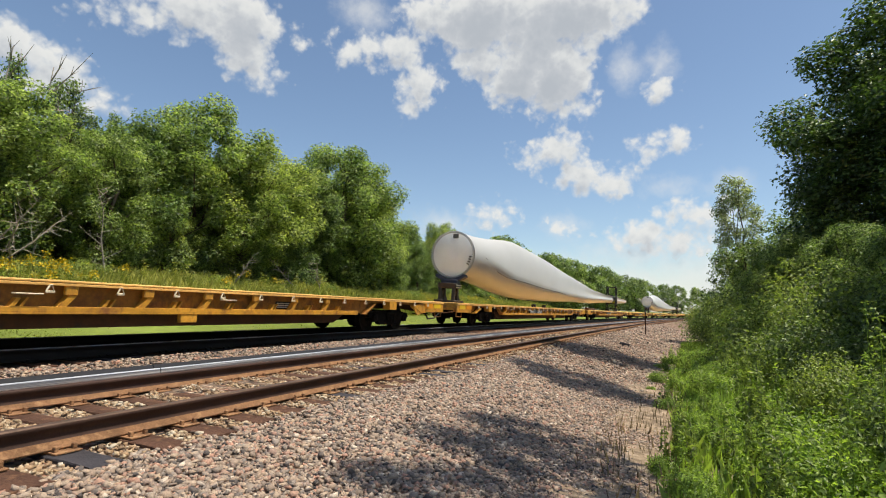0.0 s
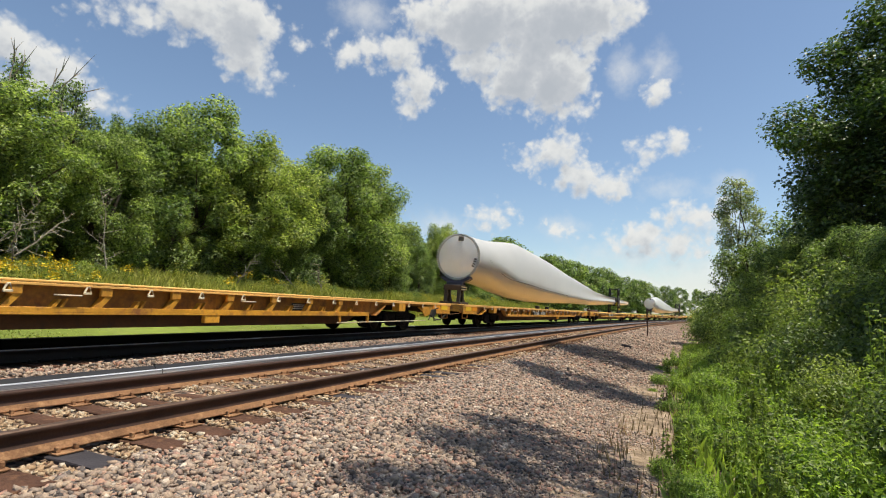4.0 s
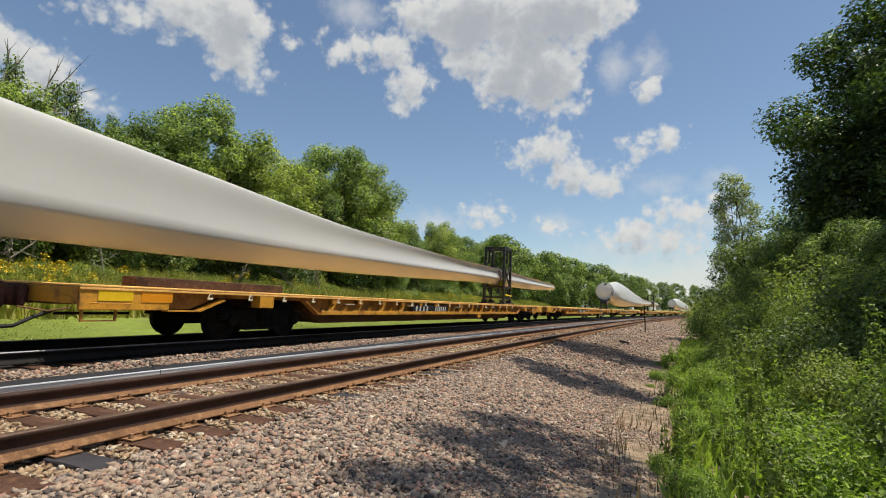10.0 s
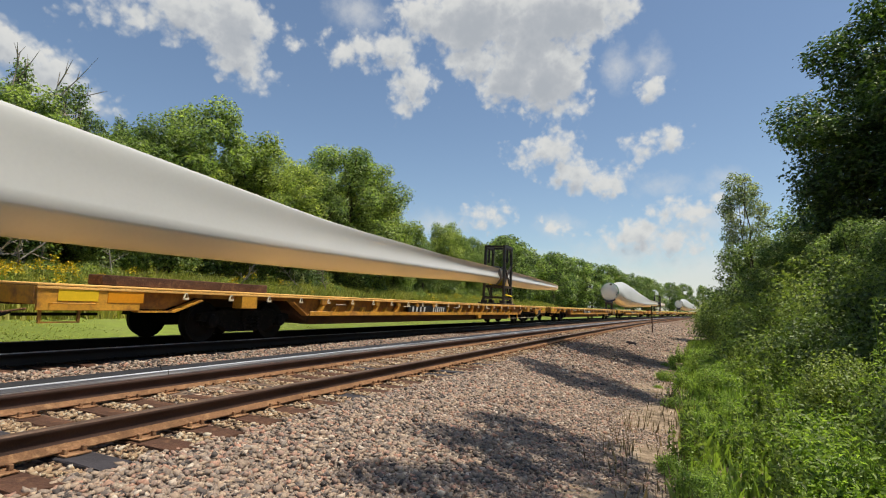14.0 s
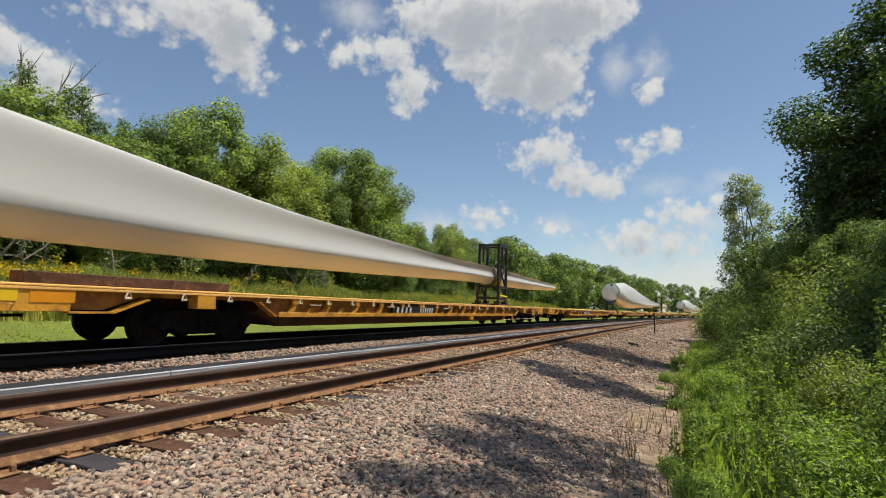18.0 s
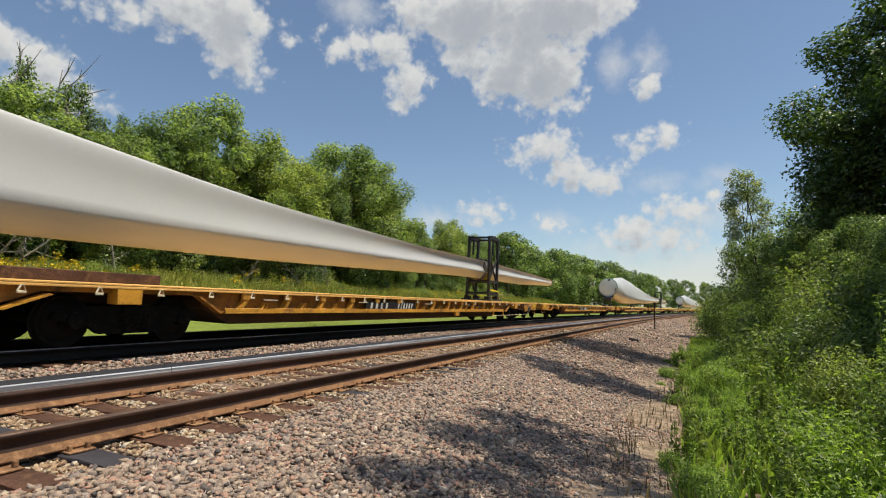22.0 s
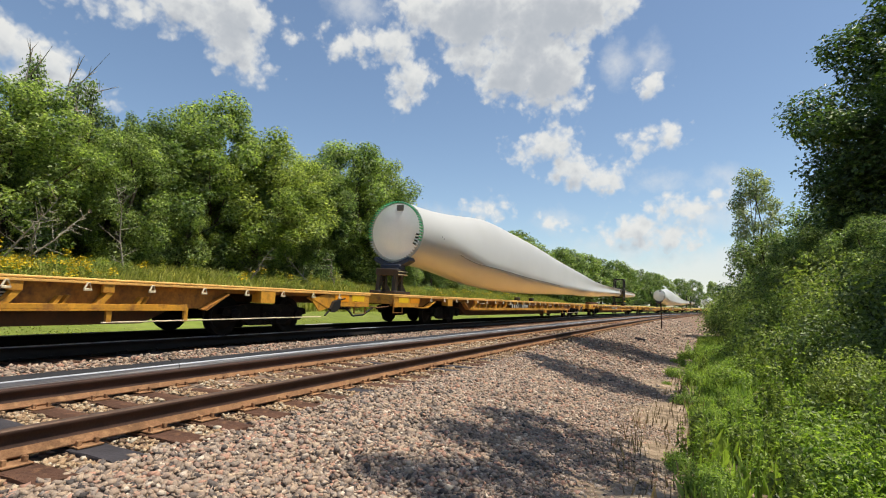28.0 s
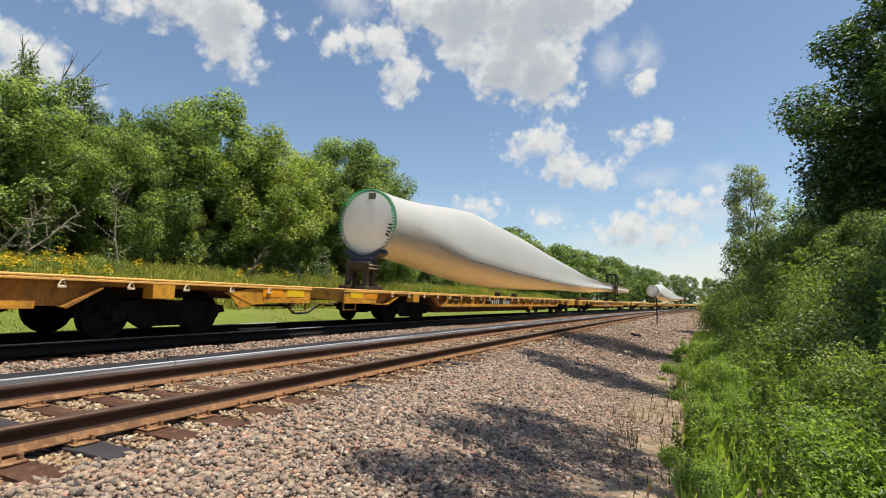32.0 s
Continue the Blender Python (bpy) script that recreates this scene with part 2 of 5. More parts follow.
def ballast_material():
    m = surface("ballast_bed", (0.36, 0.29, 0.235), 0.9, coarse=0.7, fine=14, vary=0.2, bump=0.0, spec=0.2)
    nt = m.node_tree
    p = nt.nodes["Principled BSDF"]
    co = nt.nodes.new("ShaderNodeTexCoord").outputs["Object"]
    v = nt.nodes.new("ShaderNodeTexVoronoi")
    v.inputs["Scale"].default_value = 17
    link(nt, co, v.inputs["Vector"])
    sep = nt.nodes.new("ShaderNodeSeparateColor")
    link(nt, v.outputs["Color"], sep.inputs[0])
    # cell edges darkened: the shade in the gaps between stones, as colour
    col = mixed(nt, ramp(nt, STONES, sep.outputs[0]), ramp(nt, [(0.0, (1, 1, 1)), (0.75, (0.35, 0.32, 0.3))], v.outputs["Distance"]), 0.85, "MULTIPLY")
    col = mixed(nt, col, ramp(nt, [(0.3, (0.78, 0.72, 0.66)), (0.7, (1.05, 1.0, 0.95))], noise_tex(nt, 0.8, 4, co)), 1.0, "MULTIPLY")
    link(nt, col, p.inputs["Base Color"])
    b = nt.nodes.new("ShaderNodeBump")
    b.inputs["Strength"].default_value, b.inputs["Distance"].default_value = 0.9, 0.05
    b.invert = True
    link(nt, v.outputs["Distance"], b.inputs["Height"])
    link(nt, b.outputs["Normal"], p.inputs["Normal"])
    return m


M_BALLAST = ballast_material()
M_GROUND = surface("meadow_ground", (0.165, 0.21, 0.04), 0.95, coarse=0.15, fine=3, vary=0.3, bump=0.4, dirt=(0.17, 0.19, 0.06), spec=0.15)


# ---- mesh helpers ----
def finish(bm, name, material, smooth=True):
    me = bpy.data.meshes.new(name)
    bm.to_mesh(me)
    bm.free()
    for mt in (material if isinstance(material, list) else [material]):
        me.materials.append(mt)
    if smooth:
        me.polygons.foreach_set("use_smooth", [True] * len(me.polygons))
        me.set_sharp_from_angle(angle=radians(38))
    return me


def part(name, bm, material, parent, label="", smooth=True):
    ob = new(name, finish(bm, name, material, smooth))
    ob.parent = parent
    if label:
        tagged(ob, label)
    return ob


def share(name, me, parent, m=None):
    ob = new(name, me)
    ob.parent = parent
    if m is not None:
        ob.matrix_basis = m
    return ob


def thing(name, label, category, group="", kind=""):
    return tagged(new(name), label, category, group, kind)


def box(bm, lo, hi, bevel=0.0, m=None):
    x0, y0, z0 = lo
    x1, y1, z1 = hi
    vs = [bm.verts.new(v) for v in ((x0, y0, z0), (x1, y0, z0), (x1, y1, z0), (x0, y1, z0), (x0, y0, z1), (x1, y0, z1), (x1, y1, z1), (x0, y1, z1))]
    fs = [bm.faces.new([vs[i] for i in f]) for f in ((3, 2, 1, 0), (4, 5, 6, 7), (0, 1, 5, 4), (1, 2, 6, 5), (2, 3, 7, 6), (3, 0, 4, 7))]
    if bevel:
        es = list({e for f in fs for e in f.edges})
        bmesh.ops.bevel(bm, geom=es, offset=bevel, segments=1, affect="EDGES", clamp_overlap=True)
    if m is not None:
        bmesh.ops.transform(bm, matrix=m, verts=[v for v in bm.verts if v.tag is False])
        for v in bm.verts:
            v.tag = True
    return bm


def prism(bm, outline, axis, a, b):
    """An outline of (u, v) swept from a to b along an axis: 0 x (u=y), 1 y (u=x), 2 z."""
    def at(u, v, w):
        return ((w, u, v), (u, w, v), (u, v, w))[axis]
    lo = [bm.verts.new(at(u, v, a)) for u, v in outline]
    hi = [bm.verts.new(at(u, v, b)) for u, v in outline]
    n = len(outline)
    bm.faces.new(lo)
    bm.faces.new(hi[::-1])
    for i in range(n):
        bm.faces.new((lo[i], hi[i], hi[(i + 1) % n], lo[(i + 1) % n]))
    bmesh.ops.recalc_face_normals(bm, faces=bm.faces)
    return bm


def tube(bm, pts, radii, sides=8):
    """A round, tapering tube through the points."""
    pts = [Vector(p) for p in pts]
    rings = []
    for i, p in enumerate(pts):
        d = (pts[min(i + 1, len(pts) - 1)] - pts[max(i - 1, 0)]).normalized()
        u = d.orthogonal().normalized() if abs(d.z) > 0.95 else Vector((0, 0, 1)).cross(d).normalized()
        w = d.cross(u)
        r = radii[i] if isinstance(radii, (list, tuple)) else radii
        rings.append([bm.verts.new(p + r * (u * math.cos(a) + w * math.sin(a))) for a in (2 * math.pi * k / sides for k in range(sides))])
    for a, b in zip(rings, rings[1:]):
        for k in range(sides):
            bm.faces.new((a[k], a[(k + 1) % sides], b[(k + 1) % sides], b[k]))
    bm.faces.new(rings[0][::-1])
    bm.faces.new(rings[-1])
    return bm


def bar(bm, a, b, w=0.1, d=None):
    """A square steel bar from a to b."""
    a, b = Vector(a), Vector(b)
    d = d or w
    t = (b - a).normalized()
    u = Vector((1, 0, 0)) if abs(t.x) < 0.9 else Vector((0, 1, 0))
    u = (u - u.dot(t) * t).normalized()
    v = t.cross(u)
    q = [(u * sx * w / 2 + v * sy * d / 2) for sx, sy in ((-1, -1), (1, -1), (1, 1), (-1, 1))]
    lo, hi = [bm.verts.new(a + o) for o in q], [bm.verts.new(b + o) for o in q]
    bm.faces.new(lo[::-1])
    bm.faces.new(hi)
    for i in range(4):
        bm.faces.new((lo[i], lo[(i + 1) % 4], hi[(i + 1) % 4], hi[i]))
    return bm


def lathe(bm, profile, sides=24, axis="x"):
    """A profile of (radius, along) turned about an axis."""
    rings = []
    for r, h in profile:
        ring = []
        for k in range(sides):
            a = 2 * math.pi * k / sides
            c, s = r * math.cos(a), r * math.sin(a)
            ring.append(bm.verts.new({"x": (h, c, s), "y": (c, h, s), "z": (c, s, h)}[axis]))
        rings.append(ring)
    for a, b in zip(rings, rings[1:]):
        for k in range(sides):
            bm.faces.new((a[k], a[(k + 1) % sides], b[(k + 1) % sides], b[k]))
    bm.faces.new(rings[0])
    bm.faces.new(rings[-1])
    bmesh.ops.recalc_face_normals(bm, faces=bm.faces)
    return bm


def from_arrays(name, verts, faces, material, slots=None, smooth=False):
    """A mesh from numpy arrays: verts (n, 3), faces (m, k)."""
    me = bpy.data.meshes.new(name)
    k = faces.shape[1]
    me.vertices.add(len(verts))
    me.vertices.foreach_set("co", verts.astype(np.float32).ravel())
    me.loops.add(faces.size)
    me.loops.foreach_set("vertex_index", faces.astype(np.int32).ravel())
    me.polygons.add(len(faces))
    me.polygons.foreach_set("loop_start", np.arange(0, faces.size, k, dtype=np.int32))
    for mt in (material if isinstance(material, list) else [material]):
        me.materials.append(mt)
    if slots is not None:
        me.polygons.foreach_set("material_index", slots.astype(np.int32))
    if smooth:
        me.polygons.foreach_set("use_smooth", np.ones(len(faces), bool))
    me.update(calc_edges=True)
    return me


rng = np.random.default_rng(7)


def unit(v):
    return v / np.maximum(1e-9, np.linalg.norm(v, axis=1))[:, None]


def leaf_cards(centres, size, up=0.5, out=None, aspect=0.55, face=1.5):
    """One folded, pointed leaf at each centre: verts and quads (two a leaf)."""
    n = len(centres)
    size = np.broadcast_to(np.asarray(size, float), (n,))
    nrm = rng.normal(size=(n, 3))
    nrm[:, 2] += up * 2
    if out is not None:
        nrm += out * face
    nrm = unit(nrm)
    t = unit(np.cross(nrm, rng.normal(size=(n, 3))))
    b = np.cross(nrm, t)
    L = (size * rng.uniform(0.7, 1.3, n))[:, None]
    W = L * aspect * 0.5
    fold = nrm * L * 0.12
    base, tip = centres - t * L * 0.5, centres + t * L * 0.5 - nrm * L * 0.15
    v = np.stack([base, centres + b * W + fold, tip, centres - b * W + fold], 1).reshape(-1, 3)
    f = np.arange(n * 4).reshape(n, 4)
    f = np.concatenate([f[:, [0, 1, 2]], f[:, [0, 2, 3]]])
    return v, f


# ---- ground ----
def strip_sheet(name, profile, ys, material, rough=0.0, shift=0.0):
    """A sheet laid along the line: profile of (off, z) at every y."""
    v, f = [], []
    n = len(profile)
    for j, y in enumerate(ys):
        for off, z in profile:
            dz = noise.noise((off * 0.7, y * 0.7, 3.1 + shift)) * rough + noise.noise((off * 0.23, y * 0.23, 9.0 + shift)) * rough if rough else 0
            v.append((off + bend(y), y, z + dz))
    for j in range(len(ys) - 1):
        for i in range(n - 1):
            a = j * n + i
            f.append((a, a + 1, a + n + 1, a + n))
    return new(name, from_arrays(name, np.array(v), np.array(f), material, smooth=True))


def steps(stops):
    out = []
    for (a, b, d) in stops:
        out += list(np.arange(a, b, d))
    return out + [stops[-1][1]]


YS = [-3000, -800, -200, -60] + steps([(-30, 40, 1.0), (40, 120, 4.0), (120, 400, 20.0)]) + [700, 1500, 3500]
GROUND = [(-3000, 0.5), (-400, 0.2), (-60, 1.4), (-30, 1.25), (-24, 1.78), (-21, 1.64), (-18.5, 1.14), (-16.5, 0.34), (-14.5, -0.04), (-12.8, -0.2), (-12, -0.6), (-6, -1.2), (-1.0, -1.1), (-0.4, -0.95), (0.2, -0.86), (1.0, -0.84), (2.0, -0.78), (3.5, -0.6), (6, -0.3), (12, 0.0), (40, 0.1), (400, 0.2), (3000, 0.5)]
ground = tagged(strip_sheet("ground", GROUND, YS, M_GROUND, 0.04), "grassy ground along the railway line", "ground", kind="structure")
M_SOIL = surface("verge_soil", (0.20, 0.145, 0.095), 0.95, coarse=1.6, fine=22, vary=0.35, bump=0.6, dirt=(0.34, 0.26, 0.18), dirt_at=(0.45, 0.6), spec=0.15)
VERGE = [(-1.5, -0.735), (-1.25, -0.735), (-0.95, -0.76), (-0.75, -0.785), (-0.45, -0.805), (-0.2, -0.83), (0.05, -0.845), (0.3, -0.845), (0.6, -0.84), (1.0, -0.825), (1.6, -0.80), (2.4, -0.73), (3.4, -0.62)]
tagged(strip_sheet("verge", VERGE, steps([(-6, 30, 0.25), (30, 90, 2.0)]), M_SOIL, 0.05, 40.0), "bare brown soil and weeds beside the ballast", "verge", kind="structure")
BED = [(-12.9, -0.35), (-11.8, -0.05), (-10.9, 0.03), (-9.8, 0.02), (-9.0, 0.0), (-8.2, -0.055), (-7.85, -0.065), (-7.5, -0.05), (-7.2, -0.07), (-6.75, -0.1), (-6.3, -0.12), (-5.9, -0.15), (-5.4, -0.16), (-4.7, -0.19), (-3.9, -0.215), (-3.4, -0.23), (-3.1, -0.27), (-2.7, -0.36), (-2.2, -0.48), (-1.7, -0.61), (-1.2, -0.72), (-0.8, -0.79), (-0.4, -0.84), (-0.1, -0.87), (0.2, -0.92)]


def bed_height(off):
    return float(np.interp(off, [p[0] for p in BED], [p[1] for p in BED]))


ballast = tagged(strip_sheet("ballast_bed", BED, [-200, -60] + steps([(-30, 40, 0.5), (40, 120, 3.0), (120, 400, 15.0)]) + [700], M_BALLAST, 0.035), "grey and pink crushed-stone railway ballast", "ballast", kind="structure")


# ---- tracks ----
def rail_profile():
    half = [(0.07, -0.171), (0.07, -0.158), (0.016, -0.122), (0.009, -0.05), (0.036, -0.038), (0.037, -0.012), (0.03, -0.002), (0.018, 0.0)]
    return half + [(-x, z) for x, z in half[::-1]]


def rail(parent, off, z, lean, head, side, foot):
    ys = steps([(-120, -10, 10.0), (-10, 120, 2.5), (120, 420, 12.0)])
    prof = rail_profile()
    n = len(prof)
    v, f, slot = [], [], []
    c, s = math.cos(radians(lean)), math.sin(radians(lean))
    for y in ys:
        for x, h in prof:
            v.append((off + bend(y) + x * c + h * s, y, z + h * c - x * s))
    for j in range(len(ys) - 1):
        for i in range(n):
            a, b = j * n + i, j * n + (i + 1) % n
            f.append((a, a + n, b + n, b))
            slot.append(1 if i in (5, 6, 7, 8, 9) else (2 if i in (0, 1, 13, 14, 15) else 0))
    ob = new("rail", from_arrays("rail", np.array(v), np.array(f), [side, head, foot], np.array(slot)))
    ob.parent = parent
    return ob


NEAR_DEG = math.degrees(math.atan(LEAN / GAUGE))
LEAN_DEG = math.degrees(math.atan(FAR_LEAN / GAUGE))


def tie_mesh(seed, material):
    r = random.Random(seed)
    bm = box(bmesh.new(), (-1.3, -0.115, -0.16), (1.3, 0.115, 0.0), 0.008)
    bmesh.ops.subdivide_edges(bm, edges=[e for e in bm.edges if abs(e.verts[0].co.x - e.verts[1].co.x) > 1], cuts=9)
    for vert in bm.verts:
        vert.co += Vector((r.uniform(-0.012, 0.012), r.uniform(-0.006, 0.006), r.uniform(-0.008, 0.002)))
    return finish(bm, "tie", material, False)


def plate_mesh(material):
    bm = box(bmesh.new(), (-0.16, -0.09, 0.0), (0.15, 0.09, 0.012), 0.003)
    for x in (-0.11, 0.1):
        for y in (-0.06, 0.06):
            box(bm, (x - 0.016, y - 0.014, 0.01), (x + 0.016, y + 0.014, 0.05), 0.004)
    return finish(bm, "tie_plate", material, False)


PLATES = {M_RUST: plate_mesh(M_RUST), M_SHADE_STEEL: plate_mesh(M_SHADE_STEEL)}
TIES = [tie_mesh(k, M_TIE) for k in range(4)] + [tie_mesh(9, M_TIE_DARK)]


def track(name, label, centre, z, first, singles, last, head_l, head_r, lift, side, foot):
    lean = math.degrees(math.atan(lift / GAUGE))
    tr = thing(name, label, "railway track", kind="structure")
    rail(tr, centre - GAUGE / 2, z + lift / 2, lean, head_l, side, foot)
    rail(tr, centre + GAUGE / 2, z - lift / 2, lean, head_r, side, foot)
    r = random.Random(4)
    v, f = [], []
    y, k = first, 0
    while y < last:
        m = on_line(centre + r.uniform(-0.04, 0.04), y + r.uniform(-0.02, 0.02), z - 0.191 - (0.0 if r.random() < 0.8 else 0.01), lean)
        m = m @ pose(0, 0, 0, 0, 0, r.uniform(-1.2, 1.2))
        if k < singles:
            tie = share("tie", TIES[4] if r.random() < 0.27 else TIES[r.randrange(4)], tr, m)
            for x in (-GAUGE / 2, GAUGE / 2):
                share("tie_plate", PLATES[foot], tie, pose(x, 0, 0.002) if x > 0 else pose(x, 0, 0.002, 0, 0, 180))
        else:
            base = len(v)
            v += [tuple(m @ Vector(p)) for p in ((-1.3, -0.115, -0.1), (1.3, -0.115, -0.1), (1.3, 0.115, -0.1), (-1.3, 0.115, -0.1), (-1.3, -0.115, 0), (1.3, -0.115, 0), (1.3, 0.115, 0), (-1.3, 0.115, 0))]
            f += [[base + i for i in q] for q in ((4, 5, 6, 7), (0, 1, 5, 4), (1, 2, 6, 5), (2, 3, 7, 6), (3, 0, 4, 7))]
        y += 0.495
        k += 1
    far = new("far_ties", from_arrays("far_ties", np.array(v), np.array(f), M_TIE))
    far.parent = tr
    tagged(far, kind="stuff")
    return tr


track("near_track", "empty railway track with rusty rails on timber ties", NEAR, LEAN / 2, 2.425 - 8 * 0.495, 130, 180, M_RAIL, M_WORN, LEAN, M_RAIL, M_RUST)
track("far_track", "railway track under the passing train", FAR, FAR_Z, -3.8, 50, 180, M_POLISH, M_POLISH, FAR_LEAN, M_SHADE_STEEL, M_SHADE_STEEL)
# dark sheet laid over the far bed in place of the train's shade
SHADE_STRIP = [(o, bed_height(o) + 0.012) for o in (-10.3, -9.8, -9.4, -9.0, -8.6, -8.2, -7.95)]
tagged(strip_sheet("shaded_ballast", SHADE_STRIP, steps([(-30, 40, 0.5), (40, 120, 3.0)]), M_SHADED_BED, 0.035), "ballast blackened with the train's shade under the far track", "ballast", kind="structure")

# ---- sky backdrop ----
CLOUDS = ((-64.5, 20.7, 3.5, 2.2), (-61.2, 19.6, 3.0, 2.5), (-58.3, 17.8, 1.9, 1.2), (-55.1, 26.0, 3.5, 1.1), (-51.3, 27.4, 4.6, 2.1), (-46.4, 27.9, 4.7, 2.9), (-45.1, 24.9, 3.1, 2.3), (-43.4, 23.3, 1.8, 1.4),
          (-39.8, 26.6, 0.6, 0.6), (-33.2, 26.9, 3.0, 1.6), (-29.1, 27.1, 2.7, 2.1), (-26.5, 23.9, 2.2, 2.1), (-27.5, 21.5, 1.3, 1.3))
MASSES = ((-25.7, 30.5, 3.9, 1.8), (-19.2, 30.0, 7.6, 3.6), (-10.4, 30.0, 7.8, 3.8), (-5.5, 29.9, 3.5, 2.0), (-19.8, 26.6, 3.2, 2.6), (-15.5, 24.6, 4.6, 3.2), (-11.3, 24.4, 4.5, 3.6), (-13.5, 27.2, 5.0, 2.6), (-9.8, 21.3, 2.4, 1.4))
PUFFS = ((-0.6, 22.1, 1.4, 1.2), (-11.0, 17.4, 2.5, 1.6), (-13.5, 16.2, 2.0, 0.9), (-8.7, 14.3, 2.8, 1.9), (-5.5, 13.4, 2.1, 1.5), (-1.8, 16.7, 1.9, 1.3), (1.1, 17.2, 1.4, 1.3), (-18.8, 10.2, 2.3, 1.3), (-3.1, 7.7, 3.0, 1.5), (0.4, 7.0, 3.0, 1.5), (2.7, 9.9, 3.4, 1.4), (-10.3, 8.8, 1.6, 0.9))
VEILS = ((-33.4, 30.2, 2.8, 1.6), (-0.6, 24.7, 1.2, 1.5), (-4.2, 24.1, 1.7, 2.1), (-38.4, 8.5, 1.2, 0.8), (-10.5, 9.0, 2.2, 1.4), (5.2, 12.4, 1.7, 1.0), (3.6, 8.7, 3.9, 1.3), (-3.1, 6.4, 4.9, 1.4), (-23.3, 9.4, 3.1, 1.2), (-0.3, 12.8, 2.1, 0.8), (2.0, 4.9, 4.5, 0.9), (-14.0, 5.0, 7.0, 0.8), (-6.0, 2.5, 12.0, 2.8), (6.0, 3.0, 9.0, 3.2), (-24.0, 2.5, 10.0, 2.4))


def math_node(nt, op, *args):
    n = nt.nodes.new("ShaderNodeMath")
    n.operation = op
    for i, v in enumerate(args):
        if isinstance(v, (int, float)):
            n.inputs[i].default_value = v
        else:
            link(nt, v, n.inputs[i])
    return n.outputs[0]


def vec_node(nt, op, a, b=None):
    n = nt.nodes.new("ShaderNodeVectorMath")
    n.operation = op
    for i, v in enumerate((a, b)):
        if v is None:
            continue
        if isinstance(v, tuple):
            n.inputs[i].default_value = v
        else:
            link(nt, v, n.inputs[i])
    return n.outputs["Value"] if op == "LENGTH" else n.outputs[0]


def stepped(nt, value, lo, hi, top=1.0):
    n = nt.nodes.new("ShaderNodeMapRange")
    n.interpolation_type = "SMOOTHSTEP"
    n.inputs["From Min"].default_value, n.inputs["From Max"].default_value, n.inputs["To Max"].default_value = lo, hi, top
    link(nt, value, n.inputs["Value"])
    return n.outputs[0]


def cloud_material():
    """Cumulus as thickness over the sky's dome; each place is greyed by the cloud that lies between it and the sun above."""
    m = bpy.data.materials.new("fair_weather_clouds")
    m.use_nodes = True
    nt = m.node_tree
    nt.nodes.clear()
    way = vec_node(nt, "NORMALIZE", nt.nodes.new("ShaderNodeTexCoord").outputs["Object"])

    def folds(v, scale, detail, rough):
        n = nt.nodes.new("ShaderNodeTexNoise")
        n.inputs["Scale"].default_value, n.inputs["Detail"].default_value, n.inputs["Roughness"].default_value = scale, detail, rough
        link(nt, v, n.inputs["Vector"])
        return n.outputs["Color"]

    def blobs(xy, table):
        best = None
        for a, e, ra, re in table:
            q = vec_node(nt, "MULTIPLY", vec_node(nt, "SUBTRACT", xy, (a, e, 0)), (1 / ra, 1 / re, 0))
            dist = math_node(nt, "MULTIPLY", math_node(nt, "SUBTRACT", 1.0, vec_node(nt, "LENGTH", q)), min(ra, re))
            best = dist if best is None else math_node(nt, "SMOOTH_MAX", best, dist, 1.4)
        return best

    def thickness(v):
        sep = nt.nodes.new("ShaderNodeSeparateXYZ")
        link(nt, v, sep.inputs[0])
        az = math_node(nt, "MULTIPLY", math_node(nt, "ARCTAN2", sep.outputs[0], sep.outputs[1]), 180 / math.pi)
        el = math_node(nt, "MULTIPLY", math_node(nt, "ARCSINE", sep.outputs[2]), 180 / math.pi)
        join = nt.nodes.new("ShaderNodeCombineXYZ")
        link(nt, az, join.inputs[0])
        link(nt, el, join.inputs[1])
        xy = join.outputs[0]
        for scale, amount in ((11, 2.6), (34, 1.3)):
            shove = vec_node(nt, "MULTIPLY", vec_node(nt, "SUBTRACT", folds(v, scale, 2, 0.5), (0.5, 0.5, 0.5)), (amount, amount, 0))
            xy = vec_node(nt, "ADD", xy, shove)
        lumps = nt.nodes.new("ShaderNodeTexVoronoi")
        lumps.feature, lumps.inputs["Scale"].default_value, lumps.inputs["Smoothness"].default_value = "SMOOTH_F1", 38, 0.6
        lumps.inputs["Detail"].default_value, lumps.inputs["Roughness"].default_value = 2.0, 0.55
        link(nt, vec_node(nt, "ADD", v, vec_node(nt, "MULTIPLY", folds(v, 30, 3, 0.6), (0.02, 0.02, 0.02))), lumps.inputs["Vector"])
        puff = math_node(nt, "MULTIPLY", math_node(nt, "SUBTRACT", 0.98, lumps.outputs["Distance"]), 1.8)
        wisp = math_node(nt, "MULTIPLY", math_node(nt, "SUBTRACT", noise_tex(nt, 42, 7, v, 0.6), 0.5), 2.2)
        ragged = math_node(nt, "ADD", puff, wisp)
        solid = math_node(nt, "ADD", blobs(xy, CLOUDS + MASSES + PUFFS), ragged)
        # other clouds all round, away from this part of the sky
        away = stepped(nt, math_node(nt, "ABSOLUTE", math_node(nt, "ADD", az, 28.0)), 46, 62, 30.0)
        field = math_node(nt, "MULTIPLY", math_node(nt, "SUBTRACT", noise_tex(nt, 4.0, 6, v), 0.56), 40.0)
        field = math_node(nt, "ADD", field, math_node(nt, "SUBTRACT", away, 30.0))
        return math_node(nt, "MAXIMUM", solid, field), math_node(nt, "ADD", blobs(xy, VEILS), wisp)

    here, thin = thickness(way)
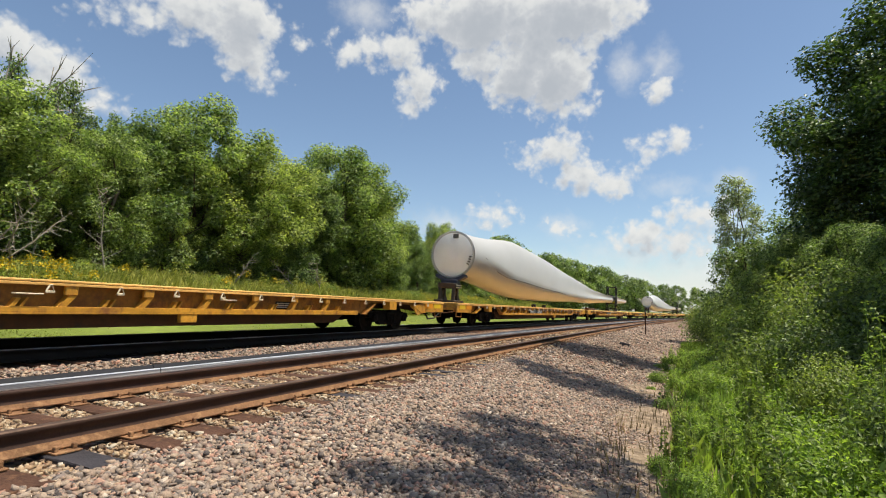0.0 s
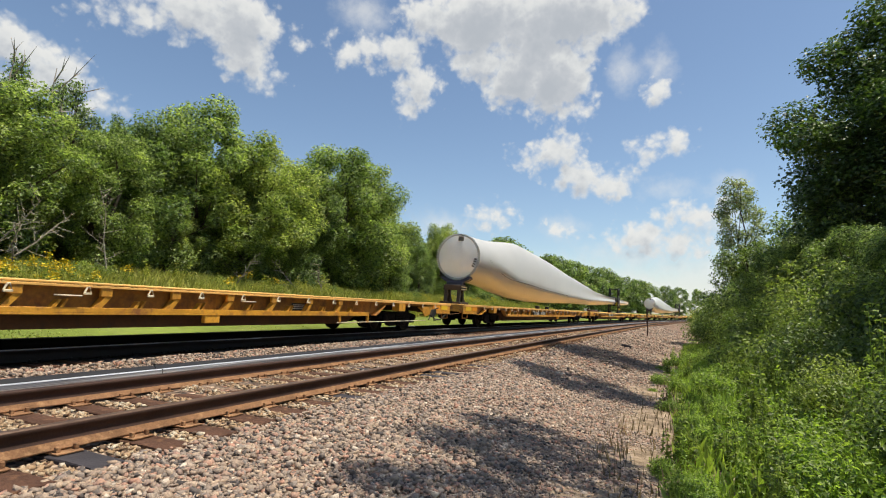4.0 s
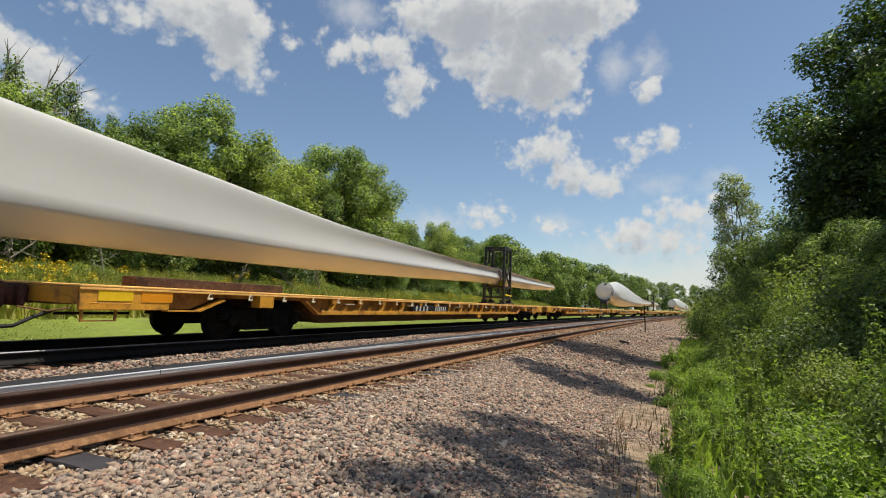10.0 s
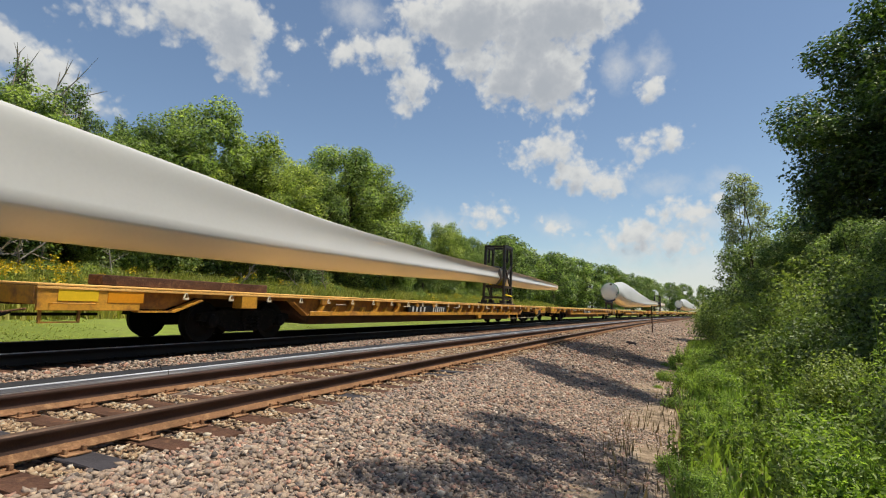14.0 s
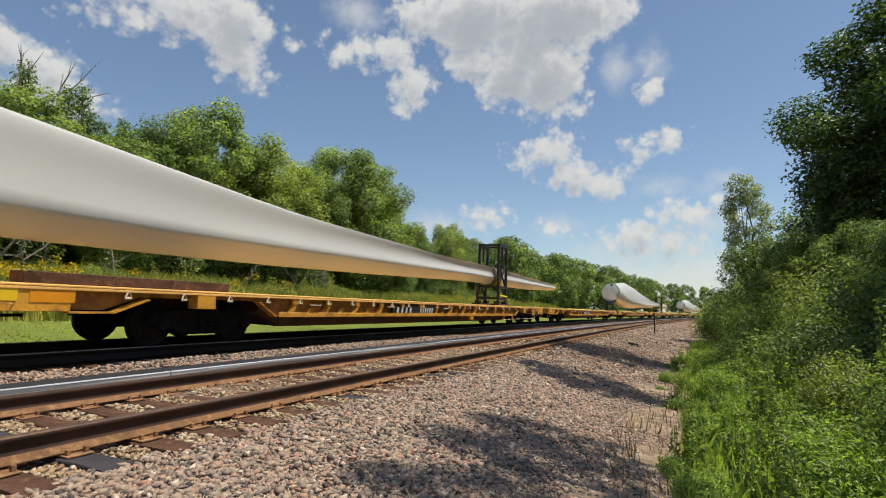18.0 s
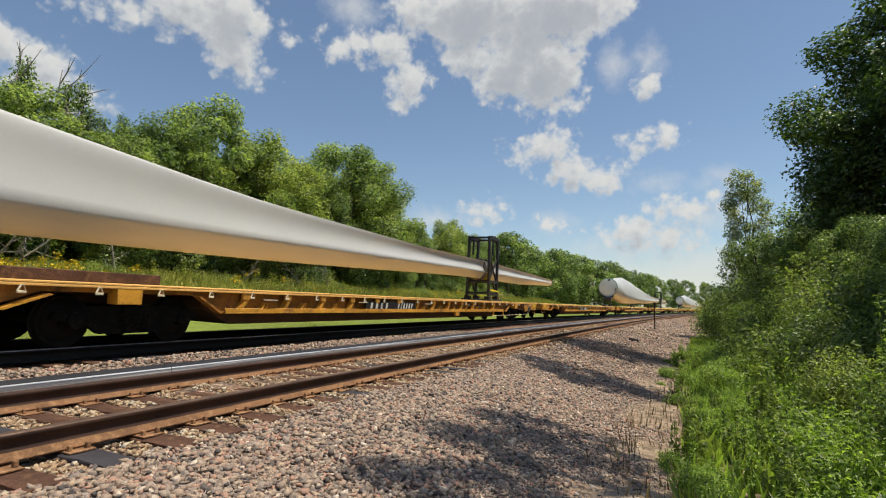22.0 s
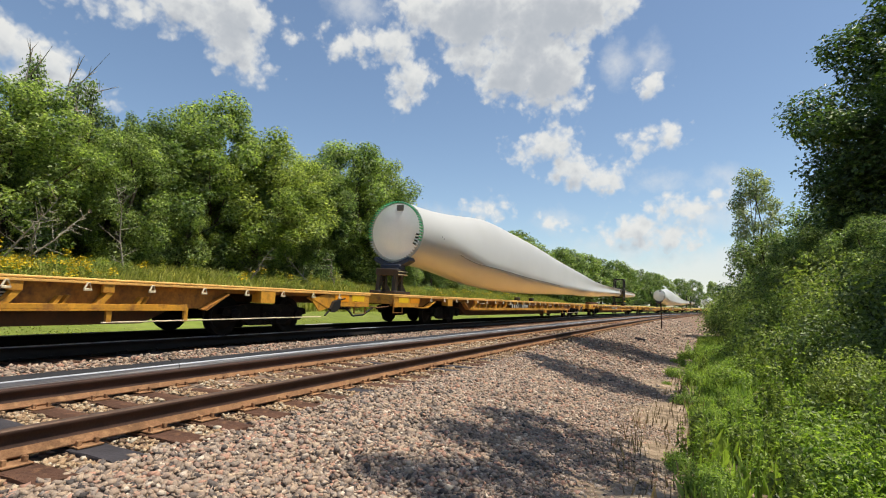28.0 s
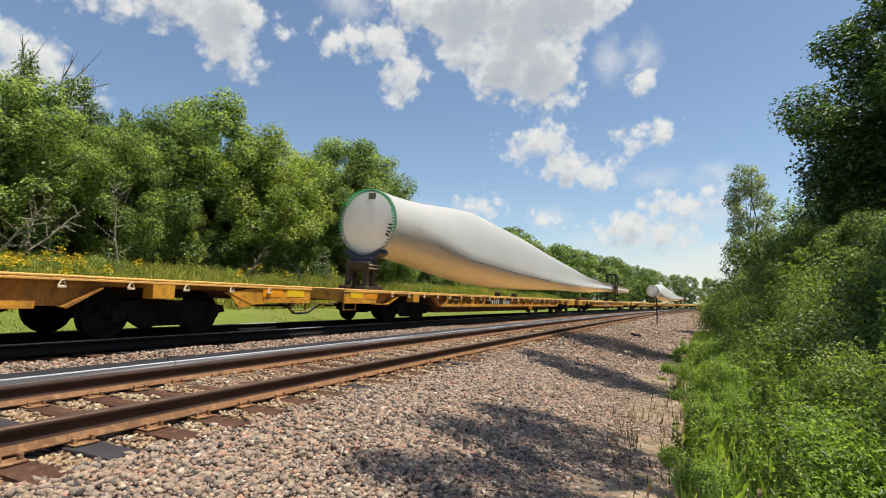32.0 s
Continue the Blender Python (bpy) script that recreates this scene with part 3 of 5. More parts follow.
    above, _ = thickness(vec_node(nt, "NORMALIZE", vec_node(nt, "ADD", way, (0.006, 0.0, 0.026))))
    cover = math_node(nt, "MAXIMUM", math_node(nt, "MULTIPLY", stepped(nt, here, -0.45, 1.35), 0.96), stepped(nt, thin, -0.8, 1.9, 0.62))
    grey = math_node(nt, "ADD", math_node(nt, "MULTIPLY", above, 0.8), math_node(nt, "MULTIPLY", here, 0.25))
    col = ramp(nt, [(0.0, (0.62, 0.63, 0.64)), (0.3, (0.54, 0.56, 0.585)), (0.65, (0.42, 0.445, 0.49)), (1.0, (0.36, 0.39, 0.44))], stepped(nt, grey, -0.6, 3.6))
    em = nt.nodes.new("ShaderNodeEmission")
    link(nt, col, em.inputs["Color"])
    clear = nt.nodes.new("ShaderNodeBsdfTransparent")
    mx = nt.nodes.new("ShaderNodeMixShader")
    link(nt, cover, mx.inputs[0])
    link(nt, clear.outputs[0], mx.inputs[1])
    link(nt, em.outputs[0], mx.inputs[2])
    out = nt.nodes.new("ShaderNodeOutputMaterial")
    link(nt, mx.outputs[0], out.inputs["Surface"])
    return m


def cloud_band():
    v, f = [], []
    rows_, cols = 16, 72
    for j in range(rows_ + 1):
        e = radians(-0.5 + 60.5 * j / rows_)
        for i in range(cols):
            a = 2 * math.pi * i / cols
            v.append((3000 * math.cos(e) * math.sin(a), 3000 * math.cos(e) * math.cos(a), 3000 * math.sin(e)))
    for j in range(rows_):
        for i in range(cols):
            a, b = j * cols + i, j * cols + (i + 1) % cols
            f.append((a, b, b + cols, a + cols))
    return tagged(new("backdrop", from_arrays("backdrop", np.array(v), np.array(f), cloud_material(), smooth=True)), "white cumulus clouds drifting over a blue sky", "clouds", kind="structure")


backdrop = cloud_band()
backdrop.location = (0, 0, EYE)

# ---- train ----
HALF = 13.57    # half a car's body
WIDE = 1.38
DECK = 0.965


def truck(parent, y):
    tk = thing("truck", "", "")
    tk.parent = parent
    tk.matrix_basis = pose(0, y, 0)
    for x in (-1.0, 1.0):
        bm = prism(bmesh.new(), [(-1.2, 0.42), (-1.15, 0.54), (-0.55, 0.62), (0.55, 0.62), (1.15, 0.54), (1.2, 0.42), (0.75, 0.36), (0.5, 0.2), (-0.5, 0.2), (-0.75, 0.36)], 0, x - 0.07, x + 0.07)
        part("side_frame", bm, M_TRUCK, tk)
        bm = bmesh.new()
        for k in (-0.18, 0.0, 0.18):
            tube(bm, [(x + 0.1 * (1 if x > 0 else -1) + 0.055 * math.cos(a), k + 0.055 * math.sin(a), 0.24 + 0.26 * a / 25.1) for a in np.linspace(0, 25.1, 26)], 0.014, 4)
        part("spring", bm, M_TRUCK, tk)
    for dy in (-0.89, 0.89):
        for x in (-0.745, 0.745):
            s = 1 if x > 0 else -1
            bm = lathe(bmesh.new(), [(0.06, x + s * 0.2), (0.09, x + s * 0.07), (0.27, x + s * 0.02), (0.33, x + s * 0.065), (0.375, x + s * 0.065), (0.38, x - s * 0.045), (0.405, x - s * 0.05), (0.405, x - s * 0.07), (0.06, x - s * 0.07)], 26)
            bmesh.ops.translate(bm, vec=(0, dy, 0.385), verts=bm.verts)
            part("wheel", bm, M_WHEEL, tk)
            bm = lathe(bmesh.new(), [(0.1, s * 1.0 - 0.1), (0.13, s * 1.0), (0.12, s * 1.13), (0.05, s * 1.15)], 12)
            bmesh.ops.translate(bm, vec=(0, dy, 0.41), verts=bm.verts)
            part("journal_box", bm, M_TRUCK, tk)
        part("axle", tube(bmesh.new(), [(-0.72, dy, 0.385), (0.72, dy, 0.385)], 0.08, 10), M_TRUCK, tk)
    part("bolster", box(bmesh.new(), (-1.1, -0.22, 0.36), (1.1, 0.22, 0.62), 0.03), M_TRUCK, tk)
    return tk


def flatcar():
    car = thing("flatcar", "long yellow flatcar with a worn tan deck and dark number panel", "flatcar", "flatcars of the train")
    bm = bmesh.new()
    box(bm, (-WIDE, -HALF, DECK - 0.035), (WIDE, HALF, DECK), 0.01)
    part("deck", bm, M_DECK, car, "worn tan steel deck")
    # centre sill, deeper in the middle
    zb, zt = 0.285, DECK - 0.045
    outline = [(-8.2, 0.60), (-7.5, zb), (7.5, zb), (8.2, 0.60), (8.2, zt), (-8.2, zt)]
    bm = prism(bmesh.new(), outline, 0, -0.95, 0.95)
    for e in (-1, 1):
        a, b = sorted((e * 8.2, e * (HALF - 0.2)))
        box(bm, (-0.36, a, 0.64), (0.36, b, zt))
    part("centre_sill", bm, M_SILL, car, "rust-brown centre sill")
    for s in (-1, 1):
        # side girder: web, deck lip and bottom flange, cut away over the trucks
        x = s * (WIDE - 0.19)
        low, arch = 0.54, 0.82
        web = [(-HALF + 0.1, 0.62), (-11.55, 0.62), (-11.0, arch), (-8.6, arch), (-8.1, low), (8.4, low), (8.9, arch), (11.3, arch), (11.8, 0.62), (HALF - 0.1, 0.62), (HALF - 0.1, DECK - 0.04), (-HALF + 0.1, DECK - 0.04)]
        part("side_girder", prism(bmesh.new(), web, 0, x - 0.012, x + 0.012), M_WEB, car, "grimy yellow-brown web, darkened for its recess shade")
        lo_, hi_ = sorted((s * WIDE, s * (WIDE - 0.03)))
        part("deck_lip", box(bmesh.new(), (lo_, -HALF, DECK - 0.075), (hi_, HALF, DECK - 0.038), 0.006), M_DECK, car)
        lo_, hi_ = sorted((s * (WIDE - 0.02), s * (WIDE - 0.2)))
        bm = box(bmesh.new(), (lo_, -8.0, low - 0.03), (hi_, 8.0, low), 0.004)
        lo_, hi_ = sorted((s * (WIDE - 0.02), s * (WIDE - 0.04)))
        box(bm, (lo_, -8.0, low - 0.001), (hi_, 8.0, low + 0.07), 0.004)
        part("bottom_flange", bm, M_YELLOW, car)
        for e in (-1, 1):
            lo_, hi_ = sorted((s * (WIDE - 0.02), s * (WIDE - 0.18)))
            d = 0.3 * (e > 0)
            outline = [(e * 12.12, 0.60), (e * 11.5 + d, 0.60), (e * 10.96 + d, 0.80), (e * 10.92 + d, 0.78), (e * 11.47 + d, 0.575), (e * 12.12, 0.575)]
            part("arch_flange", prism(bmesh.new(), outline, 0, lo_, hi_), M_YELLOW, car)
            outline = [(e * 8.05 + d, 0.53), (e * 8.55 + d, 0.81), (e * 8.59 + d, 0.80), (e * 8.1 + d, 0.51)]
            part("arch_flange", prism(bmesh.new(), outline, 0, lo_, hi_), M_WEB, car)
    return car


def side_details(car):
    tab = box(bmesh.new(), (WIDE - 0.085, -0.085, DECK - 0.2), (WIDE - 0.015, 0.085, DECK - 0.04), 0.012)
    tab_me = finish(tab, "stake_pocket", M_YELLOW, False)
    brace = prism(bmesh.new(), [(0.03, DECK - 0.2), (0.13, DECK - 0.2), (-0.05, 0.545), (-0.15, 0.545)], 0, WIDE - 0.15, WIDE - 0.03)
    brace_me = finish(brace, "gusset", M_YELLOW, False)
    rib = prism(bmesh.new(), [(0.05, DECK - 0.25), (0.1, DECK - 0.25), (0.0, 0.545), (-0.07, 0.545)], 0, WIDE - 0.175, WIDE - 0.08)
    prism(rib, [(0.17, DECK - 0.24), (0.20, DECK - 0.24), (0.10, 0.545), (0.05, 0.545)], 0, WIDE - 0.175, WIDE - 0.09)
    rib_me = finish(rib, "rib", M_YELLOW, False)
    hook = bmesh.new()
    tube(hook, [(0, -0.05, -0.035), (0, -0.012, 0.05), (0, 0.012, 0.05), (0, 0.05, -0.035), (0, -0.05, -0.035)], 0.013, 6)
    box(hook, (-0.02, -0.055, -0.06), (0.012, 0.055, -0.035), 0.005)
    hook_me = finish(hook, "lashing_ring", M_RING, False)
    grab = bmesh.new()
    tube(grab, [(0.0, -0.17, -0.05), (0.05, -0.16, -0.05), (0.05, 0.16, -0.05), (0.0, 0.17, -0.05)], 0.012, 6)
    grab_me = finish(grab, "grab_iron", M_RING, False)
    r = random.Random(8)
    for k in range(-6, 7):
        y = -0.43 + k * 1.18
        if -8 < y < 8:
            share("stake_pocket", tab_me, car, pose(0, y, 0))
            if not -3.6 < y < -0.7:
                share("gusset", brace_me, car, pose(0, y - 0.05, 0))
            if abs(y + 0.55 + 2.2) > 1.6:
                share("rib", rib_me, car, pose(0, y + 0.5, 0))
        if k in (-5, -2, 1, 4):
            share("grab_iron", grab_me, car, pose(WIDE - 0.02, y - 0.75 + 0.2 * (k % 2), DECK - 0.14))
    for k in range(-12, 13):
        share("lashing_ring", hook_me, car, pose(WIDE + 0.012, k * 0.98 + 0.45, DECK - 0.115))
    # number panel
    panel = part("number_panel", box(bmesh.new(), (WIDE - 0.06, -3.37, 0.58), (WIDE - 0.03, -0.6, 0.81), 0.004), M_BLACK, car, "black panel with white lettering")
    y = -3.15
    for k in range(11):
        if k == 4:
            y += 0.42
            continue
        w = 0.1 if k < 4 else 0.075
        bm = prism(bmesh.new(), [(y, 0.62), (y + w, 0.62), (y + w + 0.035, 0.775), (y + 0.035, 0.775)], 0, WIDE - 0.029, WIDE - 0.024)
        part("character_bar", bm, M_WHITE, panel)
        y += w + (0.16 if k < 4 else 0.085)
    for e in (-1, 1):
        # end panels, sign, steps, bolster block
        a, b = sorted((e * (HALF - 0.02), e * 12.1))
        part("end_panel", box(bmesh.new(), (WIDE - 0.06, a, 0.60), (WIDE - 0.02, b, DECK - 0.04), 0.008), M_YELLOW, car)
        a, b = sorted((e * 12.06, e * 12.62))
        part("orange_patch", box(bmesh.new(), (WIDE - 0.02, a, 0.72), (WIDE - 0.012, b, DECK - 0.05)), M_ORANGE, car, "bright orange patch")
        a, b = sorted((e * 12.76, e * 13.30))
        part("warning_sign", box(bmesh.new(), (WIDE - 0.02, a, 0.735), (WIDE - 0.010, b, DECK - 0.05)), M_SIGN, car, "yellow warning sign")
        a, b = sorted((e * 12.8, e * 13.4))
        part("grab_rail", tube(bmesh.new(), [(WIDE - 0.02, a, 0.70), (WIDE + 0.03, a + 0.02, 0.70), (WIDE + 0.03, b - 0.02, 0.70), (WIDE - 0.02, b, 0.70)], 0.011, 6), M_YELLOW, car)
        part("bolster_end", box(bmesh.new(), (WIDE - 0.25, e * 9.85 - 0.2, 0.655), (WIDE - 0.005, e * 9.85 + 0.2, DECK - 0.04), 0.01), M_YELLOW, car)
        bm = bmesh.new()
        y0, y1 = e * (HALF - 0.1), e * (HALF - 0.6)
        for y in (y0, y1):
            bar(bm, (WIDE - 0.08, y, 0.60), (WIDE - 0.08, y, 0.43), 0.032)
        bar(bm, (WIDE - 0.08, y0, 0.44), (WIDE - 0.08, y1, 0.44), 0.02)
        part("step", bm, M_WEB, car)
        a, b = sorted((e * HALF, e * (HALF - 0.12)))
        part("end_sill", box(bmesh.new(), (-WIDE + 0.05, a, 0.68), (WIDE - 0.07, b, DECK - 0.04), 0.01), M_YELLOW, car)
        a, b = sorted((e * (HALF - 0.1), e * (HALF + 0.34)))
        bm = box(bmesh.new(), (-0.16, a, 0.64), (0.16, b, 0.90), 0.03)
        a, b = sorted((e * (HALF + 0.1), e * (HALF + 0.2)))
        box(bm, (-0.32, a, 0.60), (0.32, b, 0.93), 0.03)
        a, b = sorted((e * (HALF + 0.28), e * (HALF + 0.66)))
        box(bm, (-0.24, a, 0.57), (0.24, b, 0.95), 0.07)
        box(bm, (0.1, a + 0.08, 0.47), (0.2, b - 0.12, 0.60), 0.02)
        part("coupler", bm, M_COUPLER, car, "red-brown cast coupler")
        part("air_hose", tube(bmesh.new(), [(0.6, e * (HALF - 0.1), 0.55), (0.62, e * (HALF + 0.15), 0.46), (0.58, e * (HALF + 0.36), 0.34), (0.45, e * (HALF + 0.62), 0.31)], 0.028, 8), M_RUBBER, car)
        part("cut_lever", tube(bmesh.new(), [(WIDE - 0.15, e * (HALF + 0.03), 0.62), (0.9, e * (HALF + 0.12), 0.56), (0.3, e * (HALF + 0.2), 0.6)], 0.014, 5), M_RUST, car)
        a, b = sorted((e * (HALF - 0.05), e * (HALF - 1.2)))
        part("brake_pipe", tube(bmesh.new(), [(0.75, a, 0.52), (0.75, b, 0.52)], 0.025, 6), M_TRUCK, car)
    part("end_handrail", tube(bmesh.new(), [(-1.3, -13.5, DECK - 0.05), (-1.3, -13.48, DECK + 0.4), (-1.3, -12.98, DECK + 0.4), (-1.3, -12.96, DECK - 0.05)], 0.016, 6), M_RING, car)
    part("brake_rod", tube(bmesh.new(), [(WIDE - 0.05, 6.6, 0.34), (WIDE - 0.05, 11.6, 0.37)], 0.012, 6), M_RING, car)
    for y in (6.7, 8.0):
        part("rod_hanger", box(bmesh.new(), (WIDE - 0.09, y - 0.04, 0.33), (WIDE - 0.04, y + 0.04, 0.56), 0.005), M_YELLOW, car)
    bm = prism(bmesh.new(), [(11.84, 0.55), (11.9, 0.62), (11.96, 0.72), (12.1, 0.76), (12.2, 0.73), (12.2, 0.60), (12.12, 0.52), (11.98, 0.47), (11.86, 0.48)], 0, WIDE - 0.03, WIDE + 0.05)
    bar(bm, (WIDE + 0.03, 12.1, 0.74), (WIDE + 0.06, 12.36, 0.80), 0.03)
    bar(bm, (WIDE + 0.02, 11.8, 0.5), (WIDE + 0.05, 11.62, 0.40), 0.03)
    part("hand_brake", bm, M_BLACK, car, "black hand brake housing")
    part("bracket_plate", prism(bmesh.new(), [(11.2, 0.78), (11.65, 0.86), (12.1, DECK - 0.05), (12.1, 0.60), (11.5, 0.50)], 0, WIDE - 0.06, WIDE - 0.03), M_YELLOW, car)
    part("jacking_pad", box(bmesh.new(), (WIDE - 0.12, 2.56, 0.37), (WIDE - 0.03, 2.9, 0.59), 0.01), M_YELLOW, car)
    part("data_stencil", box(bmesh.new(), (WIDE - 0.172, 5.0, 0.62), (WIDE - 0.166, 5.5, 0.78)), M_BLACK, car, "black data panel with pale bars")
    for z in (0.65, 0.69, 0.73):
        part("stencil_line", box(bmesh.new(), (WIDE - 0.165, 5.04, z), (WIDE - 0.162, 5.44, z + 0.018)), M_WHITE, car)


proto = flatcar()
truck(proto, -9.55)
truck(proto, 10.2)
side_details(proto)
CARS = [(proto, 1 * PITCH + 10.92)]
GEARED = {1, 2, 6, 8, 10, 11, 13, 16, 20, 21, 25, 27}    # cars with brake gear on this side
for j in range(-2, 30):
    if j != 1:
        car = copy_thing(proto, Matrix.Identity(4))
        CARS.append((car, j * PITCH + 10.92))
        if j % 3 != 2:
            for ch in list(car.children):
                if ch.name.startswith("end_handrail"):
                    bpy.data.objects.remove(ch)
        if j not in GEARED:
            for ch in list(car.children):
                if ch.name.startswith(("hand_brake", "brake_rod", "rod_hanger")):
                    bpy.data.objects.remove(ch)

for ch in list(proto.children):
    if ch.name.startswith("end_handrail"):
        bpy.data.objects.remove(ch)

# ---- blades ----
TOP = ((-0.2, 4.27), (1, 4.24), (2.5, 4.28), (4.8, 4.5), (6.4, 4.68), (8.2, 4.7), (11.8, 4.53), (15, 4.36), (20, 3.95), (28, 3.46), (33, 3.12), (41, 2.98), (49, 3.02), (54, 2.96), (58, 2.92), (61.9, 2.86), (62.5, 2.78))
BOTTOM = ((-0.2, 2.2), (0.8, 2.19), (2.5, 2.1), (4.5, 1.83), (6.6, 1.65), (10, 1.53), (15, 1.57), (24, 1.76), (29, 1.78), (33, 1.83), (36, 1.9), (45, 2.17), (54, 2.2), (58, 2.32), (61.9, 2.44), (62.5, 2.54))
CREASE = ((0, 3.18), (2, 2.88), (4, 2.5), (8.6, 2.44), (12, 2.32), (20, 2.2), (30, 2.22), (45, 2.5), (62.5, 2.65))
BREADTH = ((0, 1.035), (2, 1.02), (5, 0.95), (9, 0.8), (15, 0.66), (20, 0.56), (30, 0.42), (45, 0.3), (58, 0.22), (61.9, 0.16), (62.5, 0.09))


def curve_at(table, u):
    return float(np.interp(u, [p[0] for p in table], [p[1] for p in table]))


def smooth_at(table, u):
    return sum(curve_at(table, u + d) for d in (-1.0, -0.5, 0, 0.5, 1.0)) / 5 if 1.0 < u < 60.4 else curve_at(table, u)


def blade_mesh():
    bm = bmesh.new()
    us = [0.0, 0.3, 0.8] + steps([(1.4, 24, 0.7), (24, 60, 1.5)]) + [61.2, 62.0, 62.5]
    rings = []
    for u in us:
        zt, zb, zc, w = (smooth_at(t, u) - FAR_Z for t in (TOP, BOTTOM, CREASE, BREADTH))
        w += FAR_Z
        sharp = max(0.0, min(1.0, (u - 1.5) / 5))
        zm = (zt + zb) / 2
        twist = max(0.0, min(1.0, (u - 11) / 33))    # the outer blade turns its hollow side down
        ring = []
        for k in range(40):
            a = 2 * math.pi * k / 40
            c, s = math.cos(a), math.sin(a)
            round_ = (w * c, zm + (zt - zb) / 2 * s)
            if c >= 0:
                if s >= 0:
                    g = 1 - 0.15 * s - 0.36 * math.sin(math.pi * s)
                    edge = (w * ((1 - twist) * c ** 0.9 + twist * g), zc + (zt - zc) * (s if s < 0.98 else 1))
                else:
                    edge = (w * (0.4 * c ** 0.8 + 0.6 * max(0, 1 + s) ** 1.1), zc + (zc - zb) * s)
            else:
                edge = (round_[0] + twist * w * 0.85 * max(0.0, s) ** 2, round_[1])
            ring.append(bm.verts.new((round_[0] * (1 - sharp) + edge[0] * sharp, u, round_[1] * (1 - sharp) + edge[1] * sharp)))
        rings.append(ring)
    for a, b in zip(rings, rings[1:]):
        for k in range(40):
            bm.faces.new((a[k], a[(k + 1) % 40], b[(k + 1) % 40], b[k]))
    bm.faces.new(rings[0])
    bm.faces.new(rings[-1])
    bmesh.ops.recalc_face_normals(bm, faces=bm.faces)
    me = finish(bm, "shell", M_BLADE)
    me.set_sharp_from_angle(angle=radians(75))
    return me


ROOT_Z = 3.235 - FAR_Z
STUD = finish(tube(bmesh.new(), [(0, 0, 0), (0, -0.19, 0)], 0.022, 6), "stud", M_STUD, False)
STUD_G = finish(tube(bmesh.new(), [(0, 0, 0), (0, -0.19, 0)], 0.022, 6), "stud", M_STUD_GREEN, False)
SHELL = blade_mesh()


def blade(green):
    b = thing("wind_turbine_blade", "white wind turbine blade with " + ("green-capped studs" if green else "bare steel studs") + " round its root", "turbine blade", "blades on the train")
    share("shell", SHELL, b)
    bm = lathe(bmesh.new(), [(0.02, -0.015), (0.92, -0.015), (0.94, 0.0), (0.94, 0.03)], 48, "y")
    bmesh.ops.translate(bm, vec=(0, 0, ROOT_Z), verts=bm.verts)
    part("root_cover", bm, M_COVER, b, "pale root cover disc")
    part("seam", tube(bmesh.new(), [(smooth_at(BREADTH, u) + 0.008, u, smooth_at(CREASE, u) - FAR_Z + 0.05) for u in np.arange(3.0, 20, 0.5)], 0.018, 5), M_SEAM, b, "dark seam line")
    for q in (0.0, 0.16):
        part("mark", box(bmesh.new(), (0.99, 1.35 + q, 3.0 - q * 0.3), (1.03, 1.38 + q, 3.04 - q * 0.3), 0.004), M_BLACK, b)
    part("cover_latch", box(bmesh.new(), (-0.02, -0.05, ROOT_Z + 0.70), (0.24, -0.012, ROOT_Z + 0.90), 0.015), M_SEAM, b, "grey cover latch")
    for q in range(4):
        a = -0.5 + 0.13 * q
        part("strap_end", bar(bmesh.new(), (0.78 * math.cos(a), -0.03, ROOT_Z + 0.78 * math.sin(a)), (0.9 * math.cos(a), -0.03, ROOT_Z + 0.9 * math.sin(a)), 0.05), M_BLACK, b, "black strap end")
    for k in range(64):
        a = 2 * math.pi * k / 64
        top = math.sin(a) > -0.35
        share("stud", STUD_G if green and top else STUD, b, pose(0.985 * math.cos(a), 0.02, ROOT_Z + 0.985 * math.sin(a)))
    return b


def root_stand():
    st = thing("blade_root_stand", "dark steel stand with a navy cradle under a blade root", "stand", "blade stands")
    r = 1.05
    arc_pts = [(r * math.sin(a), ROOT_Z - r * math.cos(a)) for a in np.linspace(-0.62, 0.62, 13)]
    low = [(x * 1.12, ROOT_Z - (ROOT_Z - z) * 1.13) for x, z in arc_pts]
    part("cradle", prism(bmesh.new(), arc_pts + low[::-1], 1, -0.05, 0.36), M_BLUE, st, "navy curved cradle")
    part("cross_beam", box(bmesh.new(), (-0.42, -0.28, 1.56), (0.42, 0.26, 1.78), 0.02), M_BROWN, st)
    part("saddle_block", box(bmesh.new(), (-0.38, -0.1, 1.77), (0.38, 0.24, 1.93), 0.02), M_BLUE, st)
    for z in (1.6, 1.7):
        part("tie_bar", bar(bmesh.new(), (0.45, -0.3, z), (0.45, 0.3, z), 0.025), M_RING, st)
    for x in (-0.3, 0.3):
        for y in (-0.26, 0.12):
            part("post", bar(bmesh.new(), (x, y, DECK + 0.09), (x, y * 0.8, 1.58), 0.13), M_FRAME, st)
        part("post_brace", bar(bmesh.new(), (x, -0.24, DECK + 0.14), (x, 0.1, 1.5), 0.06), M_FRAME, st)
        part("foot_plate", box(bmesh.new(), (x - 0.18, -0.48, DECK + 0.003), (x + 0.18, 0.5, DECK + 0.10), 0.015), M_BROWN, st)
        part("gusset", prism(bmesh.new(), [(0.2, 1.3), (0.26, 1.3), (0.48, DECK + 0.1), (0.2, DECK + 0.1)], 0, x - 0.02, x + 0.02), M_FRAME, st)
    return st


